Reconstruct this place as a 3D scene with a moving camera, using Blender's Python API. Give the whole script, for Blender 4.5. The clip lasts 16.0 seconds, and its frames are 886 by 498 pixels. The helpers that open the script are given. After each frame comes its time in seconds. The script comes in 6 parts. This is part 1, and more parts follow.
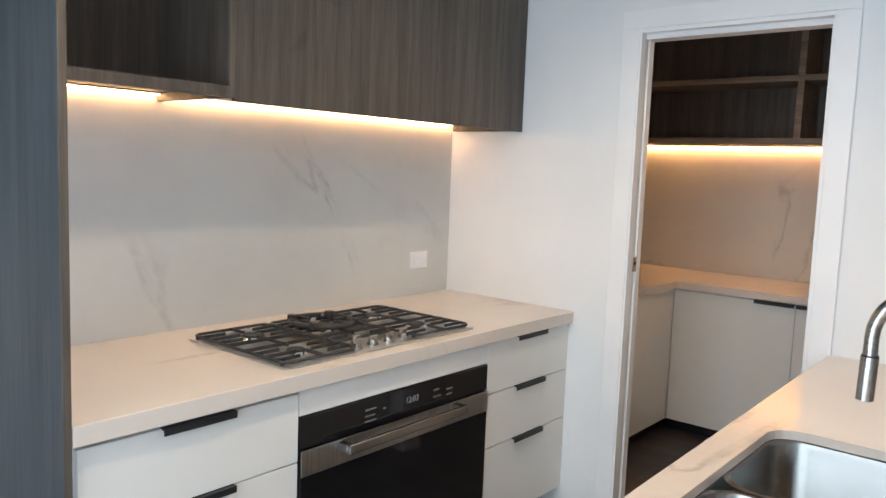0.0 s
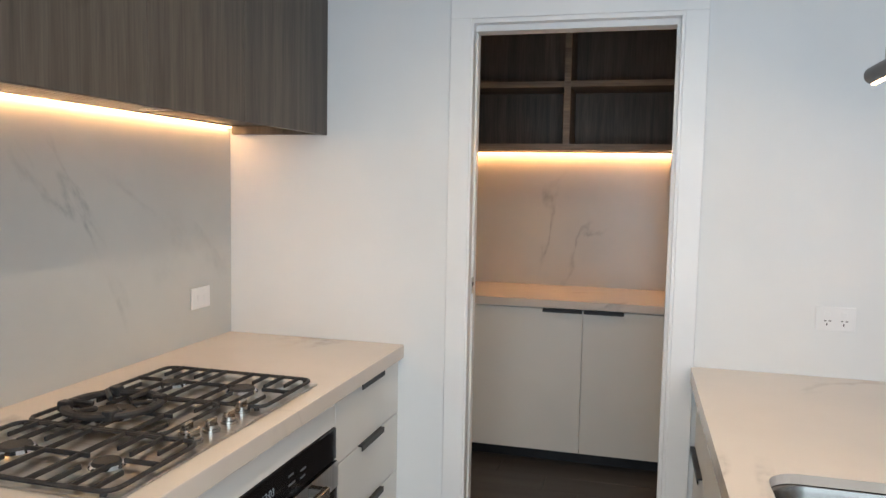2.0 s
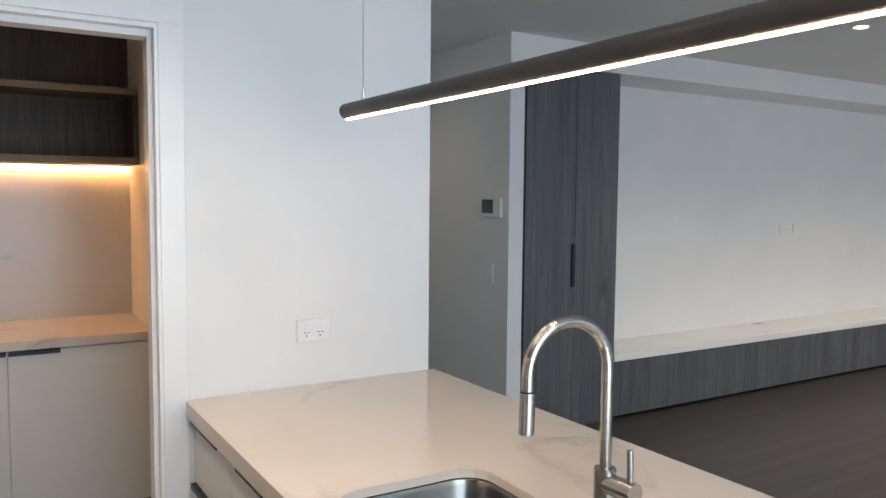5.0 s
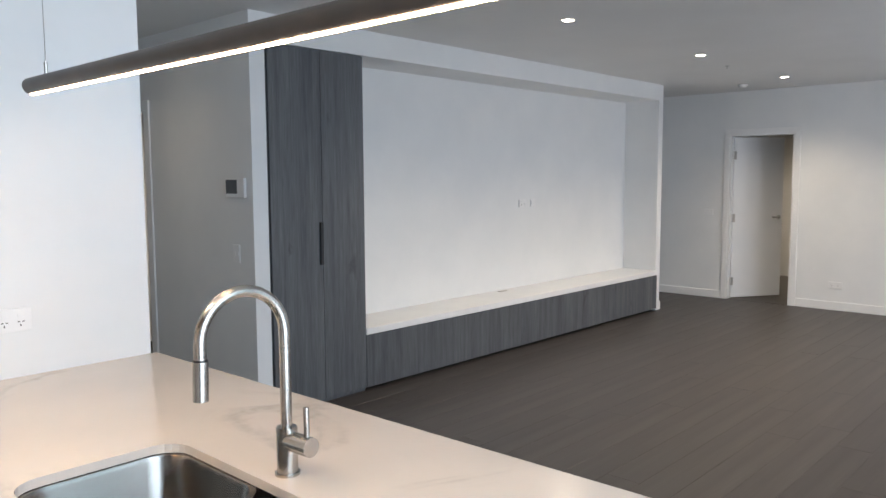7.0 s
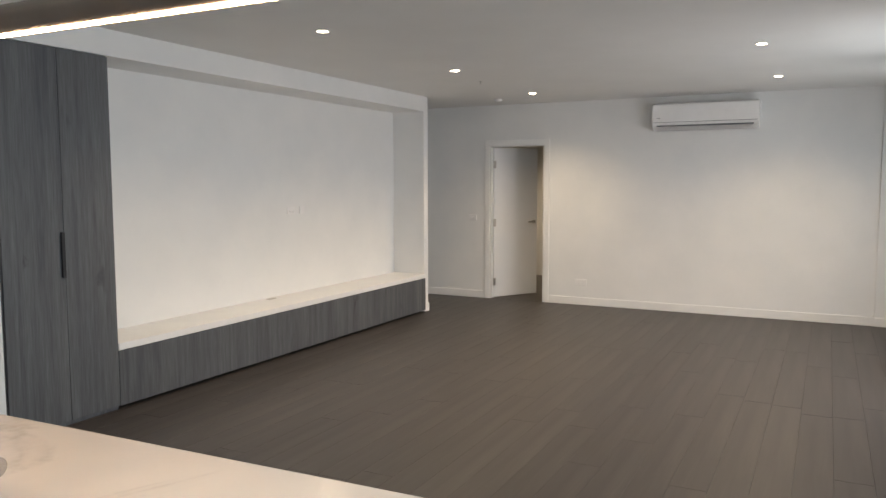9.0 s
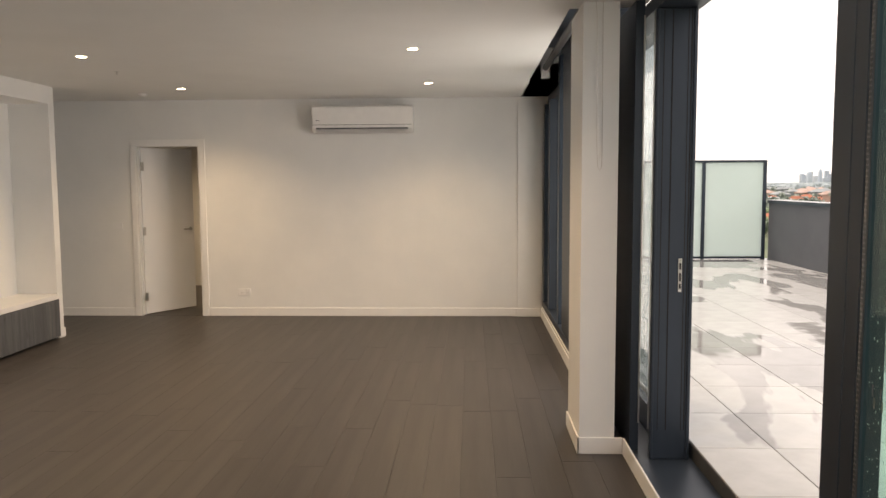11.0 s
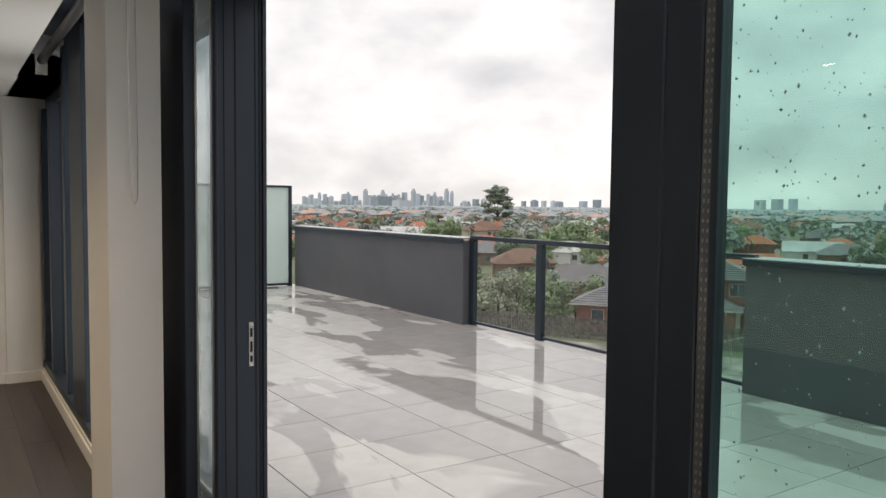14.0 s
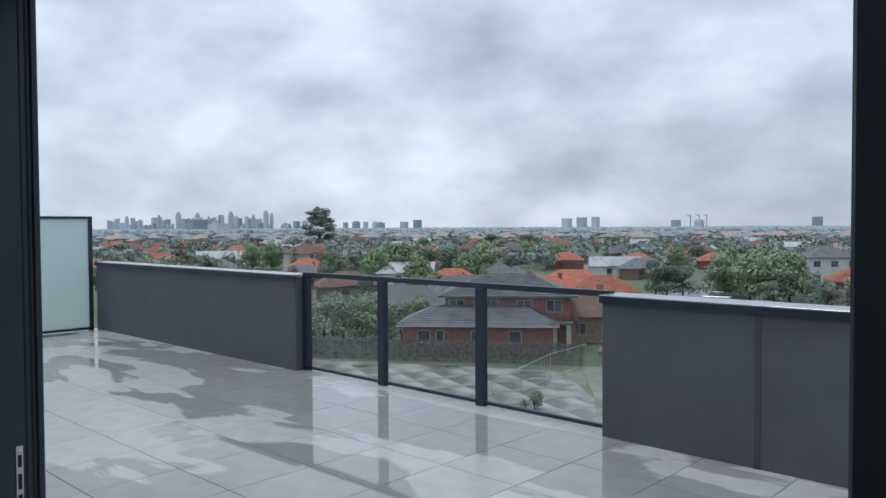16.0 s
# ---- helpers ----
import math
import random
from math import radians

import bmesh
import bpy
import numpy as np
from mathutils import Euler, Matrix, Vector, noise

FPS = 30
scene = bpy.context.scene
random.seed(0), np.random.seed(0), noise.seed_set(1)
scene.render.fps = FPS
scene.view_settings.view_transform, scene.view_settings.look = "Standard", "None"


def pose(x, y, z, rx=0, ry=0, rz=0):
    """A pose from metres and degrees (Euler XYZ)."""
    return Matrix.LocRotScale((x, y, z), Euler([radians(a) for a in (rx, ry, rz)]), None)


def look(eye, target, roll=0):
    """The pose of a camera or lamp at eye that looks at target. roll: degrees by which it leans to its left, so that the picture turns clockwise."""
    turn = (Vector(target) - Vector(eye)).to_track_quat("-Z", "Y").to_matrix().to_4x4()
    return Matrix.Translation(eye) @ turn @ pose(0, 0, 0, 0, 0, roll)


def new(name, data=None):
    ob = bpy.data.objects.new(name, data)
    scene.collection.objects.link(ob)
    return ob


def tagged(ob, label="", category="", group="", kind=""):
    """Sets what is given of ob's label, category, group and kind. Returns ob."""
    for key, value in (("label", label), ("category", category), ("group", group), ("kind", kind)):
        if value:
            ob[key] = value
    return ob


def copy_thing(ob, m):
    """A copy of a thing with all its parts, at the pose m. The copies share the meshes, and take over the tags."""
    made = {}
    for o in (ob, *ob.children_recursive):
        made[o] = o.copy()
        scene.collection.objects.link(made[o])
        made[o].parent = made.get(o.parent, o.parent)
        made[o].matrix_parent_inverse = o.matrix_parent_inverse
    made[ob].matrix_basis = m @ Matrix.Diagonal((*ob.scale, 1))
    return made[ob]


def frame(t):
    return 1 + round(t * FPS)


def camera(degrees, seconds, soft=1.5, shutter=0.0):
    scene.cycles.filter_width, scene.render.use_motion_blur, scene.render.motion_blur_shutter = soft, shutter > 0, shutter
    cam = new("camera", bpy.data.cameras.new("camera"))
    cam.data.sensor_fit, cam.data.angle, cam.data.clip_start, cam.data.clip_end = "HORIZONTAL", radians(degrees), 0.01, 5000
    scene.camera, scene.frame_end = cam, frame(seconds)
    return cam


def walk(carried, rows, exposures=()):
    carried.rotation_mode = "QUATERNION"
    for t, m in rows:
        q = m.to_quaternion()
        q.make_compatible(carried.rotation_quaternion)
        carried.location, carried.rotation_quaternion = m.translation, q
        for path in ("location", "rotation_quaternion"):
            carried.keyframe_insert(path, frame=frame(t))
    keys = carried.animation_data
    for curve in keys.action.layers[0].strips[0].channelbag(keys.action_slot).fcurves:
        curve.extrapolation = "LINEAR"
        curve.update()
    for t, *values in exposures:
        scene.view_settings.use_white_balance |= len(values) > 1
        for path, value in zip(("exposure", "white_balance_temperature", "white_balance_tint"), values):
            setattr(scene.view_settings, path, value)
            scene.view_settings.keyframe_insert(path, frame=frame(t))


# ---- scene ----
cam = camera(60.6, 16.0)
PATH = [
    (0, (2.391, -2.879, 1.498), (1.114, -1.354, 1.287), 2.2),
    (0.5, (2.194, -2.841, 1.498), (1.079, -1.192, 1.302), 2.5),
    (1, (1.99, -2.818, 1.513), (1.071, -1.052, 1.317), 1.8),
    (1.5, (1.786, -2.796, 1.516), (1.083, -0.933, 1.334), 1.3),
    (2, (1.61, -2.666, 1.496), (1.086, -0.743, 1.329), 1.1),
    (2.5, (1.455, -2.518, 1.516), (1.158, -0.545, 1.383), 1.2),
    (3, (1.368, -2.46, 1.512), (1.332, -0.464, 1.387), 1.5),
    (3.5, (1.288, -2.432, 1.541), (1.578, -0.457, 1.405), 1.2),
    (4, (1.229, -2.441, 1.555), (1.801, -0.529, 1.416), 0.9),
    (4.5, (1.212, -2.456, 1.563), (2.025, -0.634, 1.418), 0.9),
    (5, (1.24, -2.485, 1.566), (2.264, -0.773, 1.424), 0.5),
    (5.2, (1.253, -2.5, 1.572), (2.349, -0.833, 1.426), 0.4),
    (7.3, (1.366, -2.743, 1.551), (2.881, -1.451, 1.358), -0.3),
    (7.5, (1.367, -2.771, 1.552), (2.92, -1.526, 1.358), -0.3),
    (8, (1.376, -2.836, 1.552), (3.018, -1.711, 1.361), -0.4),
    (8.2, (1.379, -2.857, 1.555), (3.055, -1.781, 1.369), -0.3),
    (10.3, (1.54, -2.957, 1.557), (3.476, -2.491, 1.38), -0.1),
    (10.5, (1.635, -2.924, 1.555), (3.595, -2.571, 1.378), -0.1),
    (11, (1.799, -2.872, 1.572), (3.791, -2.797, 1.401), -0.3),
    (11.5, (1.927, -2.865, 1.565), (3.914, -2.991, 1.38), 0.1),
    (12, (2.149, -2.906, 1.578), (4.123, -3.17, 1.401), 0.6),
    (12.5, (2.338, -2.937, 1.589), (4.281, -3.378, 1.42), 1.0),
    (13, (2.553, -2.94, 1.596), (4.422, -3.634, 1.436), 0.6),
    (13.5, (2.746, -2.907, 1.632), (4.509, -3.842, 1.503), 0.7),
    (14, (2.928, -2.951, 1.651), (4.593, -4.053, 1.536), 0.6),
    (14.5, (3.145, -3.067, 1.696), (4.737, -4.274, 1.601), 0.5),
    (15, (3.287, -3.148, 1.702), (4.826, -4.423, 1.619), 0.6),
    (15.5, (3.439, -3.211, 1.735), (4.901, -4.574, 1.659), 0.4),
    (16, (3.584, -3.266, 1.786), (4.951, -4.724, 1.728), -0.3),
]
EXPOSURES = [
    (0.0, 1.15, 5950, 11), (1.5, 1.00, 6050, 11), (3.0, 0.90, 6150, 11), (5.0, 1.13, 5950, 11), (7.5, 1.47, 5900, 12), (8.2, 1.46, 5950, 12), (10.3, 1.32, 8000, 16),
    (11.5, 1.24, 8000, 17), (12.0, 1.12, 7950, 17), (12.5, 1.03, 7950, 17), (13.1, 0.85, 7800, 16), (13.6, 0.80, 7500, 15),
    (14.5, 0.60, 6900, 12), (15.2, 0.43, 6250, 9.5), (16.0, 0.30, 5800, 7),
]
walk(cam, [(t, look(*p)) for t, *p in PATH], EXPOSURES)

# ---- world and sun: a bright overcast sky ----
world = bpy.data.worlds.new("overcast_sky")
scene.world = world
world.use_nodes = True
wn, wl = world.node_tree.nodes, world.node_tree.links
wn.clear()
w_out = wn.new("ShaderNodeOutputWorld")
w_bg = wn.new("ShaderNodeBackground")
w_sky = wn.new("ShaderNodeTexSky")
w_sky.sky_type, w_sky.sun_disc = "NISHITA", False
w_sky.sun_elevation, w_sky.sun_rotation = radians(48), radians(150)
w_tc = wn.new("ShaderNodeTexCoord")
w_map = wn.new("ShaderNodeMapping")
w_map.inputs["Scale"].default_value = (1.0, 1.0, 1.9)
w_n1 = wn.new("ShaderNodeTexNoise")
w_n1.inputs["Scale"].default_value, w_n1.inputs["Detail"].default_value, w_n1.inputs["Roughness"].default_value = 4.6, 8, 0.5
w_n1.inputs["Distortion"].default_value = 0.1
w_n2 = wn.new("ShaderNodeTexNoise")
w_n2.inputs["Scale"].default_value, w_n2.inputs["Detail"].default_value, w_n2.inputs["Distortion"].default_value = 1.7, 3, 0.2
w_blend = wn.new("ShaderNodeMath")
w_blend.operation = "MULTIPLY_ADD"
w_blend.inputs[1].default_value = 0.68
w_half = wn.new("ShaderNodeMath")
w_half.operation = "MULTIPLY"
w_half.inputs[1].default_value = 0.32
w_ramp = wn.new("ShaderNodeValToRGB")
w_ramp.color_ramp.elements[0].position, w_ramp.color_ramp.elements[0].color = 0.37, (0.40, 0.435, 0.485, 1)
w_ramp.color_ramp.elements[1].position, w_ramp.color_ramp.elements[1].color = 0.63, (0.86, 0.89, 0.94, 1)
w_mid = w_ramp.color_ramp.elements.new(0.5)
w_mid.color = (0.605, 0.64, 0.695, 1)
w_mix = wn.new("ShaderNodeMixRGB")
w_mix.inputs[0].default_value = 0.94
w_scale = wn.new("ShaderNodeMixRGB")
w_scale.blend_type = "MULTIPLY"
w_scale.inputs[0].default_value = 1.0
w_scale.inputs[2].default_value = (0.1, 0.1, 0.1, 1)
w_bg.inputs["Strength"].default_value = 0.80
wl.new(w_tc.outputs["Generated"], w_map.inputs["Vector"])
wl.new(w_map.outputs["Vector"], w_n1.inputs["Vector"])
wl.new(w_map.outputs["Vector"], w_n2.inputs["Vector"])
wl.new(w_n2.outputs["Fac"], w_half.inputs[0])
wl.new(w_n1.outputs["Fac"], w_blend.inputs[0])
wl.new(w_half.outputs[0], w_blend.inputs[2])
wl.new(w_blend.outputs[0], w_ramp.inputs["Fac"])
wl.new(w_sky.outputs["Color"], w_scale.inputs[1])
wl.new(w_scale.outputs["Color"], w_mix.inputs[1])
wl.new(w_ramp.outputs["Color"], w_mix.inputs[2])
wl.new(w_mix.outputs["Color"], w_bg.inputs["Color"])
wl.new(w_bg.outputs["Background"], w_out.inputs["Surface"])

sun_data = bpy.data.lights.new("sun", "SUN")
sun_data.energy, sun_data.angle, sun_data.color = 1.1, radians(25), (1.0, 0.97, 0.93)
sun = new("sun", sun_data)
sun.matrix_world = look((20, -20, 60), (12, -30, 0))


def window_lamp(name, x0, x1, y, z0, z1, watts, colour=(0.84, 0.92, 1.0)):
    """Sky light entering through a window's opening."""
    d = bpy.data.lights.new(name, "AREA")
    d.shape, d.size, d.size_y, d.energy, d.color = "RECTANGLE", x1 - x0, z1 - z0, watts, colour
    o = new(name, d)
    o.matrix_world = look(((x0 + x1) / 2, y, (z0 + z1) / 2), ((x0 + x1) / 2, y + 1, (z0 + z1) / 2))
    return o


window_lamp("window_light", 0.95, 3.0, -3.72, 0.2, 2.4, 30)
window_lamp("window_light", 6.85, 9.6, -3.93, 0.2, 2.45, 38, (0.95, 0.94, 0.95))


def spot(name, x, y, z, watts, degrees=138, colour=(1.0, 0.78, 0.52)):
    d = bpy.data.lights.new(name, "SPOT")
    d.energy, d.spot_size, d.spot_blend, d.shadow_soft_size, d.color = watts, radians(degrees), 1.0, 0.05, colour
    o = new(name, d)
    o.location = (x, y, z)
    return o


# ---- materials ----
def material(name, rough=0.5, metal=0.0, colour=(0.8, 0.8, 0.8)):
    m = bpy.data.materials.new(name)
    m.use_nodes = True
    b = m.node_tree.nodes["Principled BSDF"]
    b.inputs["Base Color"].default_value = (*colour, 1)
    b.inputs["Roughness"].default_value, b.inputs["Metallic"].default_value = rough, metal
    return m, m.node_tree.nodes, m.node_tree.links, b


def noise_ramp(n, l, scale, stops, detail=4, stretch=(1, 1, 1), coord="Object", rough=0.55, distort=0.0):
    """A noise laid through a colour ramp; returns the ramp and the noise."""
    tc, mp, no, ra = n.new("ShaderNodeTexCoord"), n.new("ShaderNodeMapping"), n.new("ShaderNodeTexNoise"), n.new("ShaderNodeValToRGB")
    mp.inputs["Scale"].default_value = stretch
    no.inputs["Scale"].default_value, no.inputs["Detail"].default_value = scale, detail
    no.inputs["Roughness"].default_value, no.inputs["Distortion"].default_value = rough, distort
    l.new(tc.outputs[coord], mp.inputs["Vector"])
    l.new(mp.outputs["Vector"], no.inputs["Vector"])
    l.new(no.outputs["Fac"], ra.inputs["Fac"])
    e = ra.color_ramp.elements
    e[0].position, e[0].color = stops[0][0], (*stops[0][1], 1)
    e[1].position, e[1].color = stops[-1][0], (*stops[-1][1], 1)
    for p, c in stops[1:-1]:
        e.new(p).color = (*c, 1)
    return ra, no


def bump(n, l, b, source, strength, distance=0.002):
    bu = n.new("ShaderNodeBump")
    bu.inputs["Strength"].default_value, bu.inputs["Distance"].default_value = strength, distance
    l.new(source, bu.inputs["Height"])
    l.new(bu.outputs["Normal"], b.inputs["Normal"])


def two_tone(name, a, c, scale, rough=0.5, metal=0.0, stretch=(1, 1, 1), bumpy=0.0, detail=5, vary=0.0, rough2=None):
    """A surface whose colour drifts between a and c, with fine relief; vary: how much single pieces differ."""
    m, n, l, b = material(name, rough, metal)
    ra, no = noise_ramp(n, l, scale, [(0.35, a), (0.65, c)], detail, stretch)
    out = ra.outputs["Color"]
    if vary:
        oi, hs, mr = n.new("ShaderNodeObjectInfo"), n.new("ShaderNodeHueSaturation"), n.new("ShaderNodeMapRange")
        mr.inputs["To Min"].default_value, mr.inputs["To Max"].default_value = 1 - vary, 1 + vary
        l.new(oi.outputs["Random"], mr.inputs["Value"])
        l.new(mr.outputs["Result"], hs.inputs["Value"])
        l.new(out, hs.inputs["Color"])
        out = hs.outputs["Color"]
    l.new(out, b.inputs["Base Color"])
    if rough2 is not None:
        mr2 = n.new("ShaderNodeMapRange")
        mr2.inputs["To Min"].default_value, mr2.inputs["To Max"].default_value = rough, rough2
        l.new(no.outputs["Fac"], mr2.inputs["Value"])
        l.new(mr2.outputs["Result"], b.inputs["Roughness"])
    if bumpy:
        ra2, no2 = noise_ramp(n, l, scale * 8, [(0.3, (0, 0, 0)), (0.7, (1, 1, 1))], 3, stretch)
        bump(n, l, b, no2.outputs["Fac"], bumpy)
    return m


def wood(name, dark, light, axis, rough=0.5, fine=1.0, vary=0.0, grain=0.25, knots=False):
    """Straight-grained board: long streaks along the axis, knots of darker figure."""
    m, n, l, b = material(name, rough)
    long, wide = 0.7, 16.0
    st = {"x": (long, wide, wide), "y": (wide, long, wide), "z": (wide, wide, long)}[axis]
    mean = tuple((p + q) / 2 for p, q in zip(dark, light))
    ra, no = noise_ramp(n, l, 1.6 * fine, [(0.3, dark), (0.5, mean), (0.72, light)], 8, st, distort=0.4)
    ra2, no2 = noise_ramp(n, l, 9 * fine, [(0.35, (1 - grain,) * 3), (0.65, (1 + grain * 0.45,) * 3)], 4, st)
    ra3, no3 = noise_ramp(n, l, 1.1, [(0.3, (0.86, 0.86, 0.88)), (0.7, (1.1, 1.09, 1.06))], 2, tuple(0.25 * v if v > 1 else v for v in st))
    mu, mu2 = n.new("ShaderNodeMixRGB"), n.new("ShaderNodeMixRGB")
    for k in (mu, mu2):
        k.blend_type, k.inputs[0].default_value = "MULTIPLY", 1.0
    l.new(ra.outputs["Color"], mu.inputs[1])
    l.new(ra2.outputs["Color"], mu.inputs[2])
    l.new(mu.outputs["Color"], mu2.inputs[1])
    l.new(ra3.outputs["Color"], mu2.inputs[2])
    out = mu2.outputs["Color"]
    if knots:
        ra4, no4 = noise_ramp(n, l, 2.6, [(0.66, (1, 1, 1)), (0.76, (0.55, 0.55, 0.56))], 3, tuple(2.2 if v > 1 else 0.9 for v in st), distort=0.8)
        mu3 = n.new("ShaderNodeMixRGB")
        mu3.blend_type, mu3.inputs[0].default_value = "MULTIPLY", 1.0
        l.new(out, mu3.inputs[1])
        l.new(ra4.outputs["Color"], mu3.inputs[2])
        out = mu3.outputs["Color"]
    if vary:
        oi, hs, mr = n.new("ShaderNodeObjectInfo"), n.new("ShaderNodeHueSaturation"), n.new("ShaderNodeMapRange")
        mr.inputs["To Min"].default_value, mr.inputs["To Max"].default_value = 1 - vary, 1 + vary
        l.new(oi.outputs["Random"], mr.inputs["Value"])
        l.new(mr.outputs["Result"], hs.inputs["Value"])
        l.new(out, hs.inputs["Color"])
        out = hs.outputs["Color"]
    l.new(out, b.inputs["Base Color"])
    bump(n, l, b, no2.outputs["Fac"], 0.12, 0.001)
    return m


def marble(name, base, cloud, vein, rough):
    """Engineered stone: pale ground, soft clouds, broken grey veins with speckled edges."""
    m, n, l, b = material(name, rough)
    ra, no = noise_ramp(n, l, 1.3, [(0.35, base), (0.7, cloud)], 5)
    tc, mp, wv = n.new("ShaderNodeTexCoord"), n.new("ShaderNodeMapping"), n.new("ShaderNodeTexNoise")
    mp.vector_type = "TEXTURE"
    mp.inputs["Rotation"].default_value = (0.62, 0.0, 0.35)
    mp.inputs["Scale"].default_value = (0.8, 0.8, 2.0)
    wv.inputs["Scale"].default_value, wv.inputs["Detail"].default_value, wv.inputs["Distortion"].default_value = 1.15, 6, 1.1
    l.new(tc.outputs["Object"], mp.inputs["Vector"])
    l.new(mp.outputs["Vector"], wv.inputs["Vector"])
    band = n.new("ShaderNodeValToRGB")
    e = band.color_ramp.elements
    e[0].position, e[0].color = 0.475, (0, 0, 0, 1)
    e[1].position, e[1].color = 0.53, (0, 0, 0, 1)
    e.new(0.503).color = (1, 1, 1, 1)
    l.new(wv.outputs["Fac"], band.inputs["Fac"])
    gate, gno = noise_ramp(n, l, 1.5, [(0.46, (0, 0, 0)), (0.68, (1, 1, 1))], 2)
    speck, sno = noise_ramp(n, l, 26, [(0.36, (0.35, 0.35, 0.35)), (0.62, (1, 1, 1))], 4)
    k1, k2, mx = n.new("ShaderNodeMixRGB"), n.new("ShaderNodeMixRGB"), n.new("ShaderNodeMixRGB")
    k1.blend_type = k2.blend_type = "MULTIPLY"
    k1.inputs[0].default_value = k2.inputs[0].default_value = 1
    l.new(band.outputs["Color"], k1.inputs[1])
    l.new(gate.outputs["Color"], k1.inputs[2])
    l.new(k1.outputs["Color"], k2.inputs[1])
    l.new(speck.outputs["Color"], k2.inputs[2])
    l.new(k2.outputs["Color"], mx.inputs[0])
    l.new(ra.outputs["Color"], mx.inputs[1])
    mx.inputs[2].default_value = (*vein, 1)
    l.new(mx.outputs["Color"], b.inputs["Base Color"])
    return m


def glowing(name, colour, strength):
    m, n, l, b = material(name, 0.5, 0.0, (0.8, 0.8, 0.8))
    b.inputs["Emission Color"].default_value = (*colour, 1)
    b.inputs["Emission Strength"].default_value = strength
    return m


def clear_glass(name, tint, gloss=0.06, rough=0.0):
    """Thin pane: light passes straight with a tint, and a Fresnel share is mirrored."""
    m = bpy.data.materials.new(name)
    m.use_nodes = True
    n, l = m.node_tree.nodes, m.node_tree.links
    n.clear()
    out, mix, tr, gl, lw = (n.new("ShaderNode" + k) for k in ("OutputMaterial", "MixShader", "BsdfTransparent", "BsdfGlossy", "LayerWeight"))
    tr.inputs["Color"].default_value = (*tint, 1)
    gl.inputs["Roughness"].default_value = rough
    lw.inputs["Blend"].default_value = 0.5
    pw, ml = n.new("ShaderNodeMath"), n.new("ShaderNodeMath")
    pw.operation, ml.operation = "POWER", "MULTIPLY_ADD"
    pw.inputs[1].default_value, ml.inputs[1].default_value, ml.inputs[2].default_value = 4.0, 0.75, gloss * 0.5
    l.new(lw.outputs["Facing"], pw.inputs[0])
    l.new(pw.outputs[0], ml.inputs[0])
    l.new(ml.outputs[0], mix.inputs[0])
    l.new(tr.outputs["BSDF"], mix.inputs[1])
    l.new(gl.outputs["BSDF"], mix.inputs[2])
    l.new(mix.outputs["Shader"], out.inputs["Surface"])
    return m


WALL = two_tone("wall_paint", (0.74, 0.75, 0.75), (0.78, 0.785, 0.78), 2.2, 0.6, bumpy=0.03)
CEIL = two_tone("ceiling_paint", (0.72, 0.72, 0.71), (0.75, 0.75, 0.74), 1.5, 0.7, bumpy=0.03)
TRIM = two_tone("trim_gloss_paint", (0.78, 0.78, 0.78), (0.82, 0.82, 0.81), 3.0, 0.32, bumpy=0.02)
DOORP = two_tone("door_paint", (0.76, 0.77, 0.78), (0.8, 0.8, 0.8), 2.0, 0.35)
JOIN = wood("grey_brown_laminate", (0.056, 0.046, 0.037), (0.125, 0.103, 0.082), "z", 0.5, grain=0.2, knots=True)
JOIN_DARK = wood("charcoal_laminate", (0.068, 0.074, 0.083), (0.125, 0.132, 0.142), "z", 0.5, grain=0.2, knots=True)
# laminate darkened and blued: the end panel's dim daylight put into colour
JOIN_END = wood("dim_bluish_laminate", (0.030, 0.034, 0.038), (0.060, 0.066, 0.072), "z", 0.5, grain=0.2, knots=True)
# shelving in two tones: darker backs and side, lighter boards
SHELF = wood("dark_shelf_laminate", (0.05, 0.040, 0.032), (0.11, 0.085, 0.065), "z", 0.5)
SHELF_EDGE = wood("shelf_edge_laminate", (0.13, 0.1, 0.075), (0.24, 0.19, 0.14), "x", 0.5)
CAB = two_tone("cabinet_satin_white", (0.70, 0.69, 0.65), (0.735, 0.725, 0.69), 1.5, 0.38, bumpy=0.01)
STONE = marble("marbled_stone", (0.67, 0.605, 0.535), (0.60, 0.54, 0.475), (0.34, 0.30, 0.265), 0.16)
SPLASH = marble("marbled_splashback", (0.585, 0.58, 0.55), (0.505, 0.505, 0.485), (0.33, 0.335, 0.33), 0.22)
# brown tone for the painted reflection of the glass dashes
DASHREFL = two_tone("dash_reflection", (0.30, 0.19, 0.19), (0.36, 0.24, 0.24), 8, 0.5)
BLACK = two_tone("matt_black_metal", (0.018, 0.018, 0.02), (0.03, 0.03, 0.032), 8, 0.45, 0.4)
IRON = two_tone("cast_iron", (0.014, 0.014, 0.015), (0.03, 0.03, 0.03), 30, 0.6, 0.0, bumpy=0.3)
STEEL = two_tone("brushed_steel", (0.46, 0.44, 0.42), (0.60, 0.58, 0.55), 3, 0.28, 1.0, stretch=(1, 40, 1), bumpy=0.02)
SINK = two_tone("sink_steel", (0.24, 0.228, 0.212), (0.32, 0.305, 0.285), 3, 0.27, 1.0, stretch=(1, 12, 1))
NICKEL = two_tone("brushed_nickel", (0.40, 0.38, 0.35), (0.49, 0.465, 0.43), 5, 0.26, 1.0, stretch=(1, 1, 30))
TUBE = two_tone("charcoal_tube", (0.050, 0.044, 0.040), (0.066, 0.058, 0.052), 8, 0.42, 0.3)
CHROME = two_tone("polished_chrome", (0.72, 0.72, 0.72), (0.8, 0.8, 0.8), 5, 0.08, 1.0)
